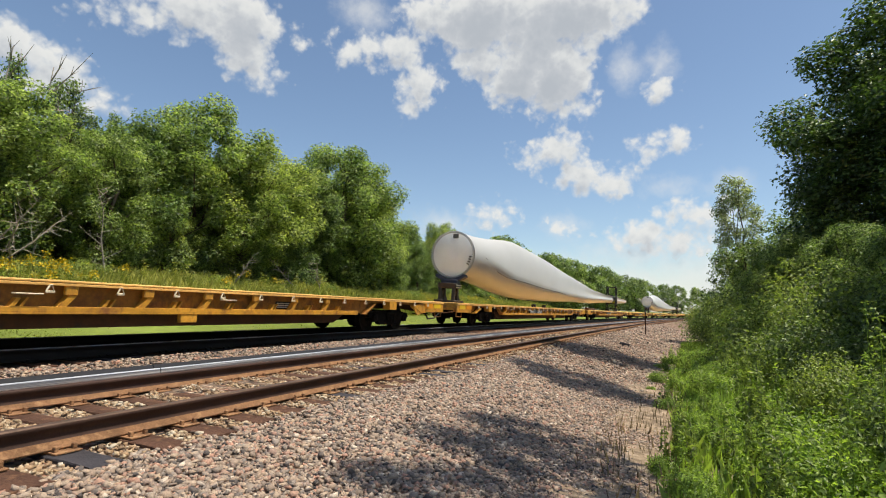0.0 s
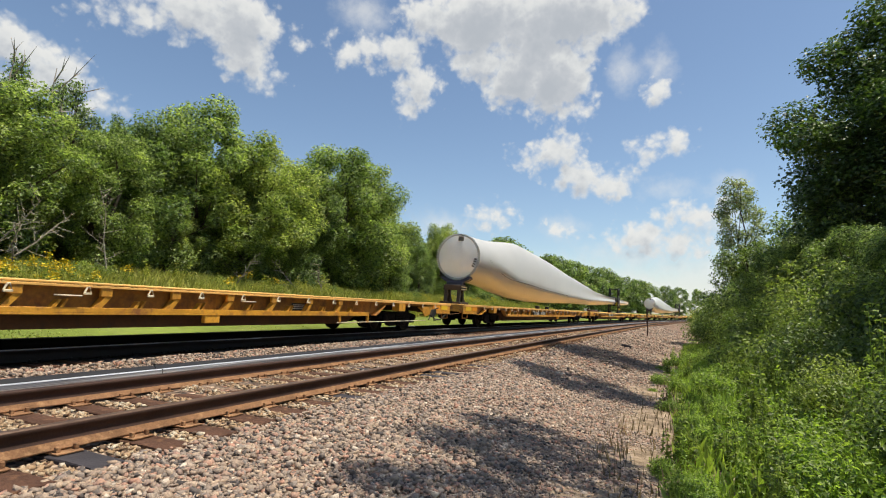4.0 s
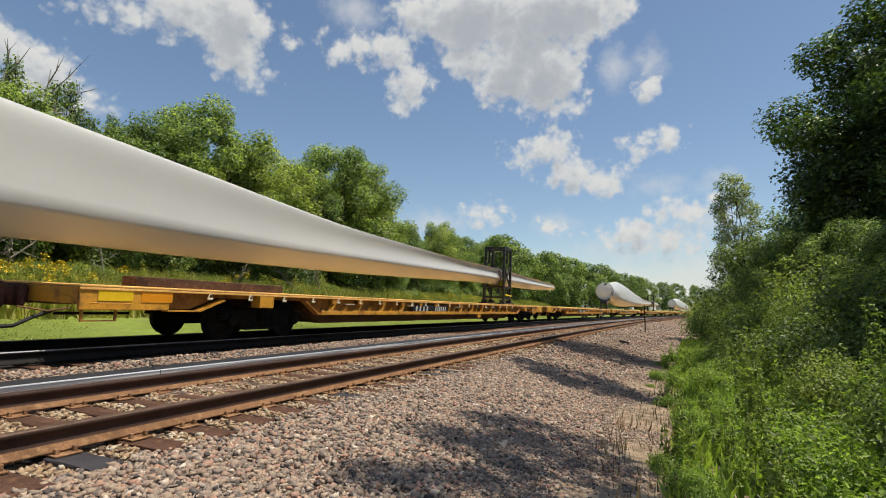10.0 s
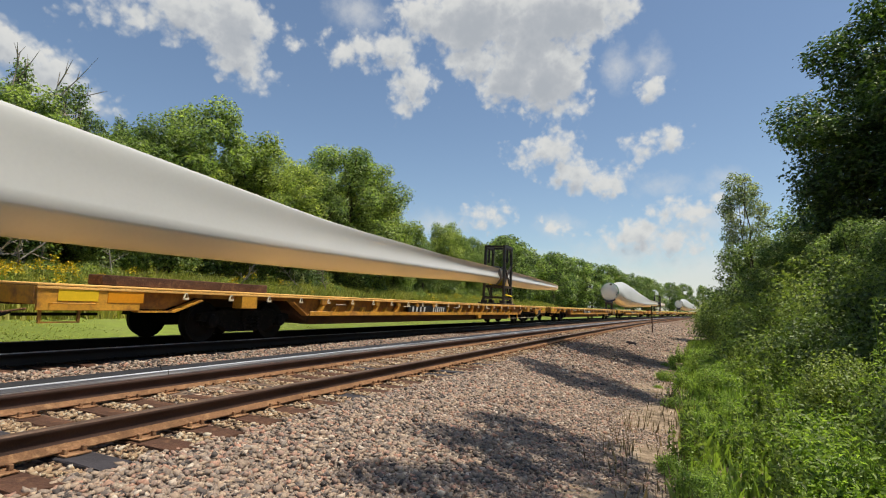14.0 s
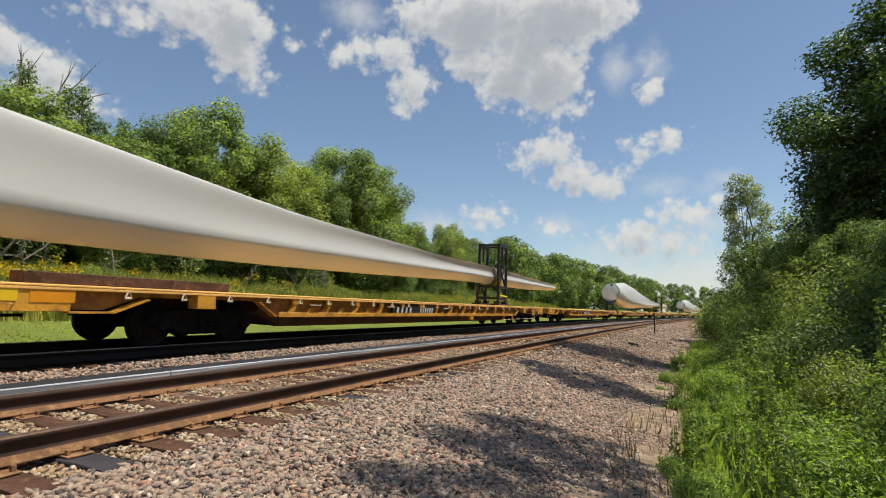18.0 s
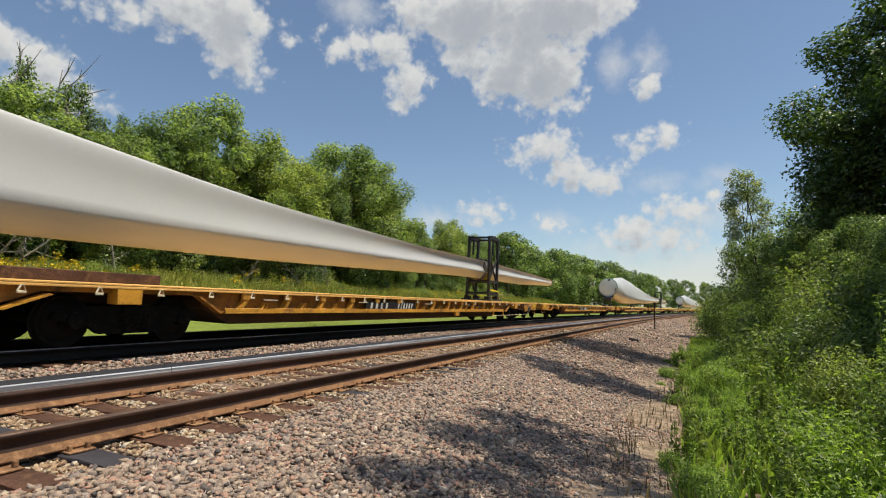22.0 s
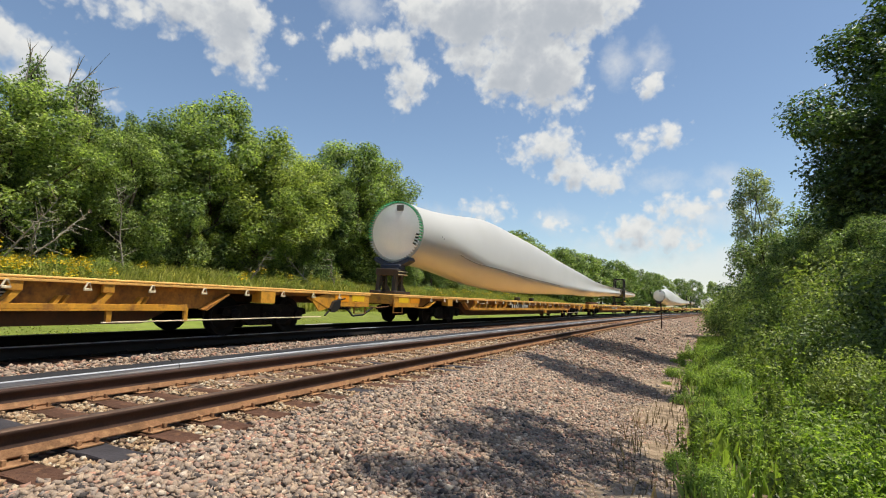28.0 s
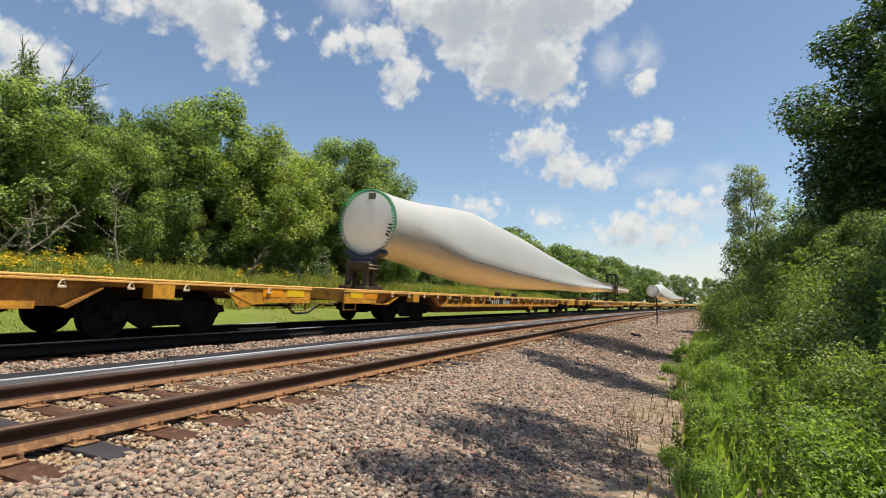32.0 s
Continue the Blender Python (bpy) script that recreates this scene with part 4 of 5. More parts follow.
def tip_tower():
    tw = thing("blade_clamp_tower", "black cross-braced steel tower clamping a blade on a flatcar", "tower", "blade clamp towers")
    z0, z1 = DECK + 0.2, 3.98
    for x in (-0.5, 0.5):
        for y in (-0.54, 0.54):
            part("leg", bar(bmesh.new(), (x * 1.08, y, z0), (x, y * 1.06, z1), 0.115), M_FRAME, tw)
            part("foot", box(bmesh.new(), (x - 0.13, y - 0.13, DECK + 0.07), (x + 0.13, y + 0.13, z0 + 0.01), 0.01), M_BROWN, tw)
            part("knee_brace", bar(bmesh.new(), (x, y * 1.05, z1 - 0.38), (x, y * 0.55, z1 - 0.07), 0.08), M_FRAME, tw)
        part("base_plate", box(bmesh.new(), (x - 0.2, -0.85, DECK + 0.003), (x + 0.2, 0.85, DECK + 0.075), 0.01), M_FRAME, tw)
        part("top_beam", bar(bmesh.new(), (x, -0.6, z1 - 0.05), (x, 0.6, z1 - 0.05), 0.115), M_FRAME, tw)
        part("base_beam", bar(bmesh.new(), (x * 1.06, -0.56, z0 + 0.12), (x * 1.06, 0.56, z0 + 0.12), 0.13), M_FRAME, tw)
        part("middle_beam", bar(bmesh.new(), (x * 1.04, -0.56, 1.86), (x * 1.04, 0.56, 1.86), 0.12), M_FRAME, tw)
        for a, b in ((1.92, 2.98), (2.98, 1.92)):
            part("brace", bar(bmesh.new(), (x * 1.03, -0.52, a), (x * 1.03, 0.52, b), 0.07), M_FRAME, tw)
        part("lower_brace", bar(bmesh.new(), (x * 1.05, 0.0, 1.84), (x * 1.05, 0.5, z0 + 0.15), 0.06), M_FRAME, tw)
        part("clamp_screw", bar(bmesh.new(), (x, -0.06, z1 + 0.02), (x, -0.06, 3.12), 0.08), M_FRAME, tw)
        for q in (-0.22, -0.12, 0.0, 0.1):
            part("screw_nut", box(bmesh.new(), (x - 0.06, q - 0.035, z1 - 0.2), (x + 0.06, q + 0.035, z1 + 0.06), 0.012), M_FRAME, tw)
    for y in (-0.54, 0.54):
        part("cross_tie", bar(bmesh.new(), (-0.5, y, 1.32), (0.5, y, 1.32), 0.09), M_FRAME, tw)
        part("cross_tie", bar(bmesh.new(), (-0.5, y, z1 - 0.06), (0.5, y, z1 - 0.06), 0.09), M_FRAME, tw)
        part("saddle_beam", bar(bmesh.new(), (-0.52, y * 0.8, 1.88), (0.52, y * 0.8, 1.88), 0.12), M_FRAME, tw)
    oval = [(0.36 * math.cos(a), 2.44 + 0.5 * math.sin(a)) for a in np.linspace(0, 2 * math.pi, 24, endpoint=False)]
    part("clamp_collar", prism(bmesh.new(), oval, 1, -0.46, -0.3), M_SEAM, tw, "grey clamp collar")
    part("clamp_collar", prism(bmesh.new(), oval, 1, 0.18, 0.44), M_FRAME, tw)
    part("clamp_pad", box(bmesh.new(), (-0.4, -0.16, 1.93), (0.4, 0.2, 2.3), 0.02), M_STRAP, tw, "yellow clamp pad")
    part("strap", bar(bmesh.new(), (0.63, -0.54, 1.47), (0.63, 0.54, 1.42), 0.02, 0.07), M_STRAP, tw, "yellow webbing strap")
    return tw


BLADES, STANDS, TOWERS = [], [], []
plain, capped, stand0, tower0 = blade(False), blade(True), root_stand(), tip_tower()
GREEN = {4, 5, 6, 7, 8}
SHIFT = (-0.35, -0.4, 0.1, -0.1, -0.4, -0.2, -0.5, -0.6, 0.15, -0.4)    # how each blade lies on its cars
TOWER_AT = (47.6, 47.7, 48.2, 47.9, 47.85, 47.9, 47.9, 47.9, 47.9, 47.9)
for k in range(0, 10):
    src = capped if k in GREEN else plain
    BLADES.append((src if k in (0, 4) else copy_thing(src, Matrix.Identity(4)), k * 3 * PITCH + SHIFT[k]))
    STANDS.append((stand0 if k == 0 else copy_thing(stand0, Matrix.Identity(4)), k * 3 * PITCH + SHIFT[k] - 0.18))
    TOWERS.append((tower0 if k == 0 else copy_thing(tower0, Matrix.Identity(4)), k * 3 * PITCH + TOWER_AT[k]))

# timber beams on the decks
beam = thing("timber_beam", "brown timber beam lying on a flatcar deck", "timber beam", "deck timbers")
part("beam", box(bmesh.new(), (0.85, -1.7, DECK + 0.003), (1.2, 1.7, DECK + 0.16), 0.012), M_TIE, beam)
block = thing("rubber_block", "small black rubber block on a flatcar deck", "rubber block", "deck blocks")
part("pad", box(bmesh.new(), (-0.11, -0.13, DECK + 0.003), (0.11, 0.13, DECK + 0.17), 0.02), M_RUBBER, block)
LOADS = []
for k in range(0, 10):
    LOADS.append((beam if k == 0 else copy_thing(beam, Matrix.Identity(4)), (3 * k + 1) * PITCH + 11.05 - 11.1, 0.0))
    LOADS.append((block if k == 0 else copy_thing(block, Matrix.Identity(4)), 3 * k * PITCH + 11.05 - 1.9, 1.12))
    LOADS.append((copy_thing(block, Matrix.Identity(4)), 3 * k * PITCH + 11.05 + 0.45, 1.12))

# ---- trees and plants ----
def crown_points(r, clumps, n, shell=0.75):
    """Leaf places on the skins of many overlapping clumps."""
    pts, outs = [], []
    vol = np.array([c[3] ** 2 for c in clumps])
    share_ = (vol / vol.sum() * n).astype(int)
    for (x, y, z, s), q in zip(clumps, share_):
        d = unit(r.normal(size=(q, 3)))
        rad = s * (shell + (1.3 - shell) * r.random(q) ** 0.8) * (1 + 0.15 * np.sin(d[:, 0] * 7 + x) * np.sin(d[:, 1] * 6 + d[:, 2] * 5 + y))
        pts.append(np.array([x, y, z]) + d * rad[:, None] * [1, 1, 0.85])
        outs.append(d)
    return np.concatenate(pts), np.concatenate(outs)


def tree(height, spread, leaves, leaf, material, seed, low=0.15, label="", name="tree", lean=(0.0, 0.0), stem=0.022, shell=0.75, clumps_=26, lump=(0.26, 0.46), up=0.35, fork=0.62, limb=0.008):
    """A trunk with limbs and a crown of leafy clumps, uneven, reaching low."""
    r = np.random.default_rng(seed)
    rr = random.Random(seed)
    tr = thing(name, label, "tree")
    bm = bmesh.new()
    tube(bm, [(0, 0, -0.3), (rr.uniform(-0.2, 0.2), rr.uniform(-0.2, 0.2), height * 0.3), (rr.uniform(-0.5, 0.5), rr.uniform(-0.5, 0.5), height * 0.62), (lean[0] * 0.8, lean[1] * 0.8, height * 0.88)], [height * stem, height * stem * 0.78, height * stem * 0.45, 0.02], 8)
    clumps = []
    n = clumps_
    for i in range(n):
        h = low + (0.97 - low) * (i + 0.5) / n
        env = spread * (0.55 + 0.65 * math.sin(math.pi * min(1, max(0.0, (h - low) / (1 - low)) ** 0.8))) * (1 if h < 0.75 else 1.15 - (h - 0.75) * 2.2)
        a = i * 2.4 + rr.uniform(-0.5, 0.5)
        d = env * rr.uniform(0.35, 0.9)
        s = spread * rr.uniform(*lump)
        c = (d * math.cos(a) + lean[0] * h, d * math.sin(a) + lean[1] * h, height * h - s * 0.5, s)
        clumps.append(c)
        if i % (n // 13) == 0:
            tube(bm, [(lean[0] * h * 0.5, lean[1] * h * 0.5, height * h * fork), (c[0] * 0.5, c[1] * 0.5, height * h * (fork + 1) / 2 - height * 0.06 * (fork < 0.9)), (c[0], c[1], c[2])], [height * limb, height * limb * 0.6, 0.015], 5)
    part("trunk", bm, M_BARK, tr)
    pts, outs = crown_points(r, clumps, leaves, shell)
    v, f = leaf_cards(pts, leaf, up, outs)
    crown = new("crown", from_arrays("crown", v, f, material))
    crown.parent = tr
    return tr


def bush(width, height, leaves, leaf, material, seed, label, name="bush"):
    r = np.random.default_rng(seed)
    rr = random.Random(seed)
    b = thing(name, label, "bush")
    bm = bmesh.new()
    clumps = []
    for i in range(11):
        a, d = rr.uniform(0, 6.28), width * 0.5 * math.sqrt(rr.random()) * 0.8
        z = height * rr.uniform(0.15, 0.8) * (1 - 0.35 * d / (width * 0.5))
        s = width * rr.uniform(0.16, 0.28)
        clumps.append((d * math.cos(a), d * math.sin(a), z, s))
        tube(bm, [(d * 0.2 * math.cos(a), d * 0.2 * math.sin(a), -0.1), (d * 0.7 * math.cos(a), d * 0.7 * math.sin(a), z * 0.6), (d * math.cos(a), d * math.sin(a), z)], [0.03, 0.02, 0.006], 5)
    tagged(part("woody_base", bm, M_BARK, b), kind="stuff")
    pts, outs = crown_points(r, clumps, leaves, 0.4)
    pts[:, 2] = np.abs(pts[:, 2])
    v, f = leaf_cards(pts, leaf, 0.5, outs)
    c = new("foliage", from_arrays("foliage", v, f, material))
    c.parent = b
    return b


GREEN_TREE = "full green broadleaf tree at the edge of the woods"
GROUP_WOOD = "trees of the wood"
fine = [tree(10, 3.3, 30000, 0.155, M_LEAF[(0, 2, 0, 1)[k]], 20 + k, 0.17, GREEN_TREE, shell=0.5, clumps_=65, lump=(0.12, 0.27), up=0.8) for k in range(4)]
coarse = [tree(10, 3.5, 8500, 0.34, M_LEAF[(1, 0, 1)[k]], 30 + k, 0.08, GREEN_TREE, shell=0.5, clumps_=52, lump=(0.14, 0.30), up=0.8) for k in range(3)]
for p in fine + coarse:
    tagged(p, group=GROUP_WOOD)
# the wood beyond the tracks: place along the line and height of the tops
WOOD = [(-3, 11), (1, 10), (4.5, 9.8), (7.5, 9.8), (10, 8.9), (12.5, 9.1), (15, 8.9), (17, 9.8), (19.8, 11.8), (22, 10.6), (24.5, 9.5), (27.5, 10.4), (30.5, 12.6), (33.5, 12.2), (36.5, 10.6), (40, 9.2), (44, 9.3), (48, 9.8), (53, 9.6), (58, 9.8), (64, 10.4), (71, 11.8), (79, 11), (88, 11), (98, 12), (108, 12), (118, 12), (130, 12.4), (143, 12), (158, 12.4), (175, 12.6), (195, 13), (220, 13), (250, 14), (290, 15), (330, 15)]


def height_at(off):
    return float(np.interp(off, [p[0] for p in GROUND], [p[1] for p in GROUND]))


def grow(src, used, off, y, h, base, wide, turn):
    """One more tree of a kind at a place; the first is the kind's own."""
    m = on_line(off, y, max(height_at(off), bed_height(off) if -2 < off < 0.2 else -9.0) - (0.1 if off > 0.4 or off < -2 else 0.03)) @ pose(0, 0, 0, 0, 0, turn)
    t = src if src.name not in used else copy_thing(src, m)
    used.add(src.name)
    t.matrix_basis = m
    t.scale = (h / base * wide,) * 2 + (h / base,)
    return t


used = set()
snaggy = tree(9, 0.45, 1300, 0.15, M_LEAF[1], 49, 0.6, "tall dead trunk wrapped in dark vines above the woods", "vine_covered_snag", stem=0.012, shell=0.3, lump=(0.5, 0.9))
tagged(snaggy, group="snags above the woods")
rr = random.Random(11)
for i, (y, h) in enumerate(WOOD):
    off = -23.0 + rr.uniform(-1.3, 1.3)
    hh = h - height_at(off)
    grow(fine[i % 4] if y < 62 else coarse[i % 3], used, off, y, hh, 10, rr.uniform(0.9, 1.2), rr.uniform(0, 360))
    if y < 120:
        grow(coarse[(i + 1) % 3], used, off - 4.5, y + 1.8, hh * 0.93, 10, 1.1, rr.uniform(0, 360))
for off, y, h in ((-24.0, 11.7, 9.3), (-24.0, 11.3, 8.2), (-24.0, 13.3, 8.9), (-24.0, 13.9, 9.2), (-23.9, 14.3, 8.1), (-24.0, 14.9, 7.9), (-24.0, 15.8, 8.3)):
    grow(snaggy, used, off, y, h, 9, 0.75, y * 50)
# younger trees stepping down to the meadow
for i, y in enumerate((2.5, 6.0, 10.4, 14.2, 17.5, 21.5, 24.6, 29.0, 32.5, 37.0, 42.0, 47.5, 54.0)):
    grow(fine[(i * 3 + 1) % 4], used, -21.9 + rr.uniform(-0.5, 0.5), y, rr.uniform(4.2, 6.4), 10, rr.uniform(0.85, 1.1), rr.uniform(0, 360))
# lower growth at the foot of the wood
scrub = [bush(3.4, 3.0, 5200, 0.15, M_LEAF[k], 80 + k, "shrub at the foot of the woods") for k in range(3)]
for i in range(24):
    y = 1 + i * 2.5 + rr.uniform(-0.5, 0.5)
    off = -21.6 + rr.uniform(-0.7, 0.7)
    sc = rr.uniform(0.5, 0.9)
    grow(scrub[i % 3], used, off, y, sc, 1, 1, rr.uniform(0, 360))
for i in range(28):
    y = 6 + 46 * rr.random() ** 1.2
    grow(scrub[(0, 2)[i % 2]], used, -18.9 - 1.4 * rr.random(), y, rr.uniform(0.2, 0.42), 1, 1.1, rr.uniform(0, 360))
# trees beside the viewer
big = tree(14, 3.4, 66000, 0.16, M_SHADE_LEAF, 41, 0.2, "tall green tree with shade-darkened leaves overhanging the undergrowth", stem=0.012, shell=0.45, clumps_=52, lump=(0.17, 0.34), up=0.6)
far_side = tree(9, 3.0, 9000, 0.22, M_LEAF[1], 43, 0.05, "dark green tree in the trackside thicket", shell=0.5, clumps_=39, lump=(0.16, 0.32), up=0.7)
light = tree(10.4, 1.4, 7500, 0.14, M_PALE_LEAF, 44, 0.42, "slender grey-green tree behind the thicket", shell=0.4, clumps_=39, lump=(0.2, 0.36), up=0.5, stem=0.008, limb=0.003)
tagged(big, group="tall trees behind the thicket")
tagged(far_side, group="thicket trees")
# the tree at 9.0, 13.0 is out of view, added to shade the thicket
for off, y, h, wide in ((9.1, 27, 15.0, 1.25), (12.4, 25, 16.5, 1.0), (9.0, 13.0, 14, 1.0), (8.6, 24.5, 10.5, 1.35), (15.5, 31, 20, 1.1)):
    grow(big, used, off, y, h, 14, wide, y * 37 + 95)
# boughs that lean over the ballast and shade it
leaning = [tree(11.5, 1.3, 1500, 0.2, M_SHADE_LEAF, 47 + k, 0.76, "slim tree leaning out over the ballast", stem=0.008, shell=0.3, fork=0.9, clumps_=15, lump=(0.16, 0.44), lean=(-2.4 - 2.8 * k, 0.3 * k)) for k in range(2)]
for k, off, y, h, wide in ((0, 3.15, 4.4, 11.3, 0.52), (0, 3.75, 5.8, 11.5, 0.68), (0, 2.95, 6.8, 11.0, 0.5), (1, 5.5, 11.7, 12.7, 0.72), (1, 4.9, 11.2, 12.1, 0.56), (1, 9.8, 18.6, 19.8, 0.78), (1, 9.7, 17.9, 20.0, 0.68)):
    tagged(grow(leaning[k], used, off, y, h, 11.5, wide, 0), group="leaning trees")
for off, y, h in ((6.6, 25.5, 6.9), (6.2, 33, 7.6), (6.2, 42, 7.2), (6, 52, 7.2), (6.5, 63, 7.5), (6, 76, 7.6), (6, 92, 8), (6, 110, 8), (6, 132, 8), (6, 160, 8.5), (6, 200, 9), (6, 250, 10), (9, 30, 9), (9.5, 44, 9), (3.2, 34, 6.0)):
    grow(far_side, used, off, y, h, 9, 1, y * 37)
for i, (off, y, h) in enumerate(((5.2, 11.2, 3.4), (4.7, 15.2, 3.6), (4.8, 19.5, 4.3), (4.4, 24.0, 4.7), (6.6, 14.0, 4.2), (4.2, 29.5, 5.0))):
    grow(fine[3] if off > 4.5 else fine[0], used, off, y, h, 10, 1.05, y * 31)
grow(light, used, 3.05, 36, 10.4, 10.4, 1.0, 20)
bushes = [bush(3.0, 2.6, 12000, 0.085, M_BUSH[k], 60 + k, "dense green bush in the trackside undergrowth") for k in range(3)]
for b in bushes:
    tagged(b, group="trackside bushes")
spots = [(2.3, 6.6, 0.5), (3.1, 7.8, 0.6), (2.1, 8.6, 0.5), (3.3, 9.0, 0.8), (2.7, 12, 0.85), (2.6, 15, 0.95), (2.5, 18.0, 1.0), (2.6, 22, 1.1), (2.3, 26, 1.1), (2.4, 31, 1.2), (2.2, 37, 1.2), (2.2, 44, 1.2), (2.1, 52, 1.3), (2.1, 62, 1.3), (2.1, 75, 1.4), (2.1, 90, 1.4), (2.1, 110, 1.5), (4.4, 7.0, 0.9), (4.6, 10.5, 1.2), (4.2, 14, 1.2), (4.3, 18, 1.3), (4.4, 23, 1.3), (4.2, 29, 1.7)]
for i, (off, y, sc) in enumerate(spots):
    grow(bushes[i % 3], used, off, y, sc, 1, 1, i * 77)


def weed(height, pairs, leaf, material, seed, label, flower=None, dry=False, name="weed"):
    """One upright weed: a stem, side shoots and lance-shaped leaves."""
    r = np.random.default_rng(seed)
    w = thing(name, label, "weed", "weeds beside the ballast")
    bm = bmesh.new()
    pts, size = [], []
    for shoot in range(5):
        a = r.uniform(0, 6.28)
        lean = 0.06 if shoot == 0 else r.uniform(0.12, 0.35)
        h = height * (1 if shoot == 0 else r.uniform(0.5, 0.9))
        tip = np.array([math.cos(a) * lean * h, math.sin(a) * lean * h, h])
        root = np.array([math.cos(a) * 0.05 * shoot, math.sin(a) * 0.05 * shoot, -0.05])
        tube(bm, [root, root * 0.5 + tip * 0.5 + [0, 0, 0.04], tip], [0.007, 0.005, 0.002], 4)
        t = np.linspace(0.15, 1.0, pairs)
        for q in t:
            for side in range(3):
                b = r.uniform(0, 6.28)
                reach = leaf * (1.1 - 0.6 * q)
                pts.append(root * (1 - q) + tip * q + [math.cos(b) * reach * 0.55, math.sin(b) * reach * 0.55, r.uniform(-0.02, 0.03)])
                size.append(leaf * (1.15 - 0.55 * q))
    part("stem", bm, M_DRY if dry else M_WEED, w)
    v, f = leaf_cards(np.array(pts), np.array(size), 0.7, None, 0.34)
    lv = new("leaves", from_arrays("leaves", v, f, material))
    lv.parent = w
    if flower:
        top = [np.array(p) for p in pts if p[2] > height * 0.86]
        c = np.repeat(np.array(top), 6, axis=0) + r.normal(size=(len(top) * 6, 3)) * [0.05, 0.05, 0.04]
        v, f = leaf_cards(c, 0.055, 0.2, None, 0.8)
        fl = new("flower_head", from_arrays("flower_head", v, f, flower))
        fl.parent = w
        tagged(fl, "yellow flower spray" if flower is M_GOLD else "", kind="stuff")
    return w


WEED_LABEL = "leafy green weed beside the ballast"
kinds = [weed(1.35, 19, 0.11, M_WEED, 5, WEED_LABEL), weed(1.0, 17, 0.12, M_BUSH[2], 6, WEED_LABEL), weed(0.7, 14, 0.1, M_WEED, 7, WEED_LABEL), weed(1.6, 22, 0.1, M_BUSH[0], 8, WEED_LABEL)]
rr = random.Random(3)
for i in range(112):
    y = 3.3 + 20 * rr.random() ** 1.5
    off = 0.1 - 0.03 * y + 2.9 * rr.random() ** 1.1
    k = i % 4 if off > 1.2 else (2 if i % 3 else 1)
    sc = rr.uniform(0.7, 1.2) * (0.75 if off < 0.9 else 1)
    grow(kinds[k], used, off, y, sc, 1, 1, rr.uniform(0, 360))
low = bush(1.2, 0.75, 3000, 0.075, M_WEED, 70, "low leafy weeds beside the ballast", "weed_clump")
for i in range(64):
    y = 3.4 + 18 * rr.random() ** 1.3
    reach = rr.random() ** 1.3
    grow(low, used, 0.25 - 0.055 * y + (1.7 + 0.03 * y) * reach + rr.uniform(-0.15, 0.3), y, rr.uniform(0.16, 0.4) + 0.6 * reach, 1, 1, rr.uniform(0, 360))
# goldenrod and tall weeds along the wood
gold = weed(1.15, 9, 0.14, M_LEAF[2], 15, "goldenrod weed in yellow flower in the meadow", M_GOLD, name="goldenrod")
green = weed(1.2, 10, 0.16, M_GRASS, 16, "tall pale green weed in the meadow", name="meadow_weed")
tagged(gold, group="goldenrod plants")
tagged(green, group="meadow weeds")
for i in range(150):
    y = -1 + 62 * rr.random() ** 1.3
    grow(green, used, -17.2 - 3.0 * rr.random(), y, rr.uniform(0.6, 1.25), 1, 1.2, rr.uniform(0, 360))
for i in range(60):
    y = rr.choice((rr.uniform(5.5, 12), rr.uniform(7.0, 11), rr.uniform(7.0, 11), rr.uniform(5, 60)))
    grow(gold, used, -17.2 - 2.2 * rr.random(), y, rr.uniform(0.8, 1.25), 1, 1.3, rr.uniform(0, 360))


def bare_tree(name, label, height, seed, lean=(0, 0), thick=0.035):
    r = random.Random(seed)
    t = thing(name, label, "dead tree")
    bm = bmesh.new()
    pts = [Vector((lean[0] * q + r.uniform(-0.1, 0.1), lean[1] * q + r.uniform(-0.1, 0.1), height * q)) for q in (0, 0.25, 0.5, 0.75, 1)]
    tube(bm, pts, [thick, thick * 0.85, thick * 0.65, thick * 0.45, thick * 0.15], 6)
    part("trunk", bm, M_DEAD, t)
    bm = bmesh.new()
    for k in range(12):
        p = pts[1].lerp(pts[4], k / 12)
        a = r.uniform(0, 6.28)
        ln = height * r.uniform(0.1, 0.25)
        e = p + Vector((math.cos(a) * ln, math.sin(a) * ln, ln * r.uniform(0.2, 0.9)))
        mid = p.lerp(e, 0.5) + Vector((0, 0, -0.03 * ln))
        tube(bm, [p, mid, e], [thick * 0.35, thick * 0.25, 0.005], 4)
        for q in range(2):
            e2 = mid + Vector((r.uniform(-0.5, 0.5), r.uniform(-0.5, 0.5), r.uniform(0.1, 0.6))) * ln * 0.7
            tube(bm, [mid, e2], [thick * 0.2, 0.004], 4)
    part("branchwork", bm, M_DEAD, t)
    return t


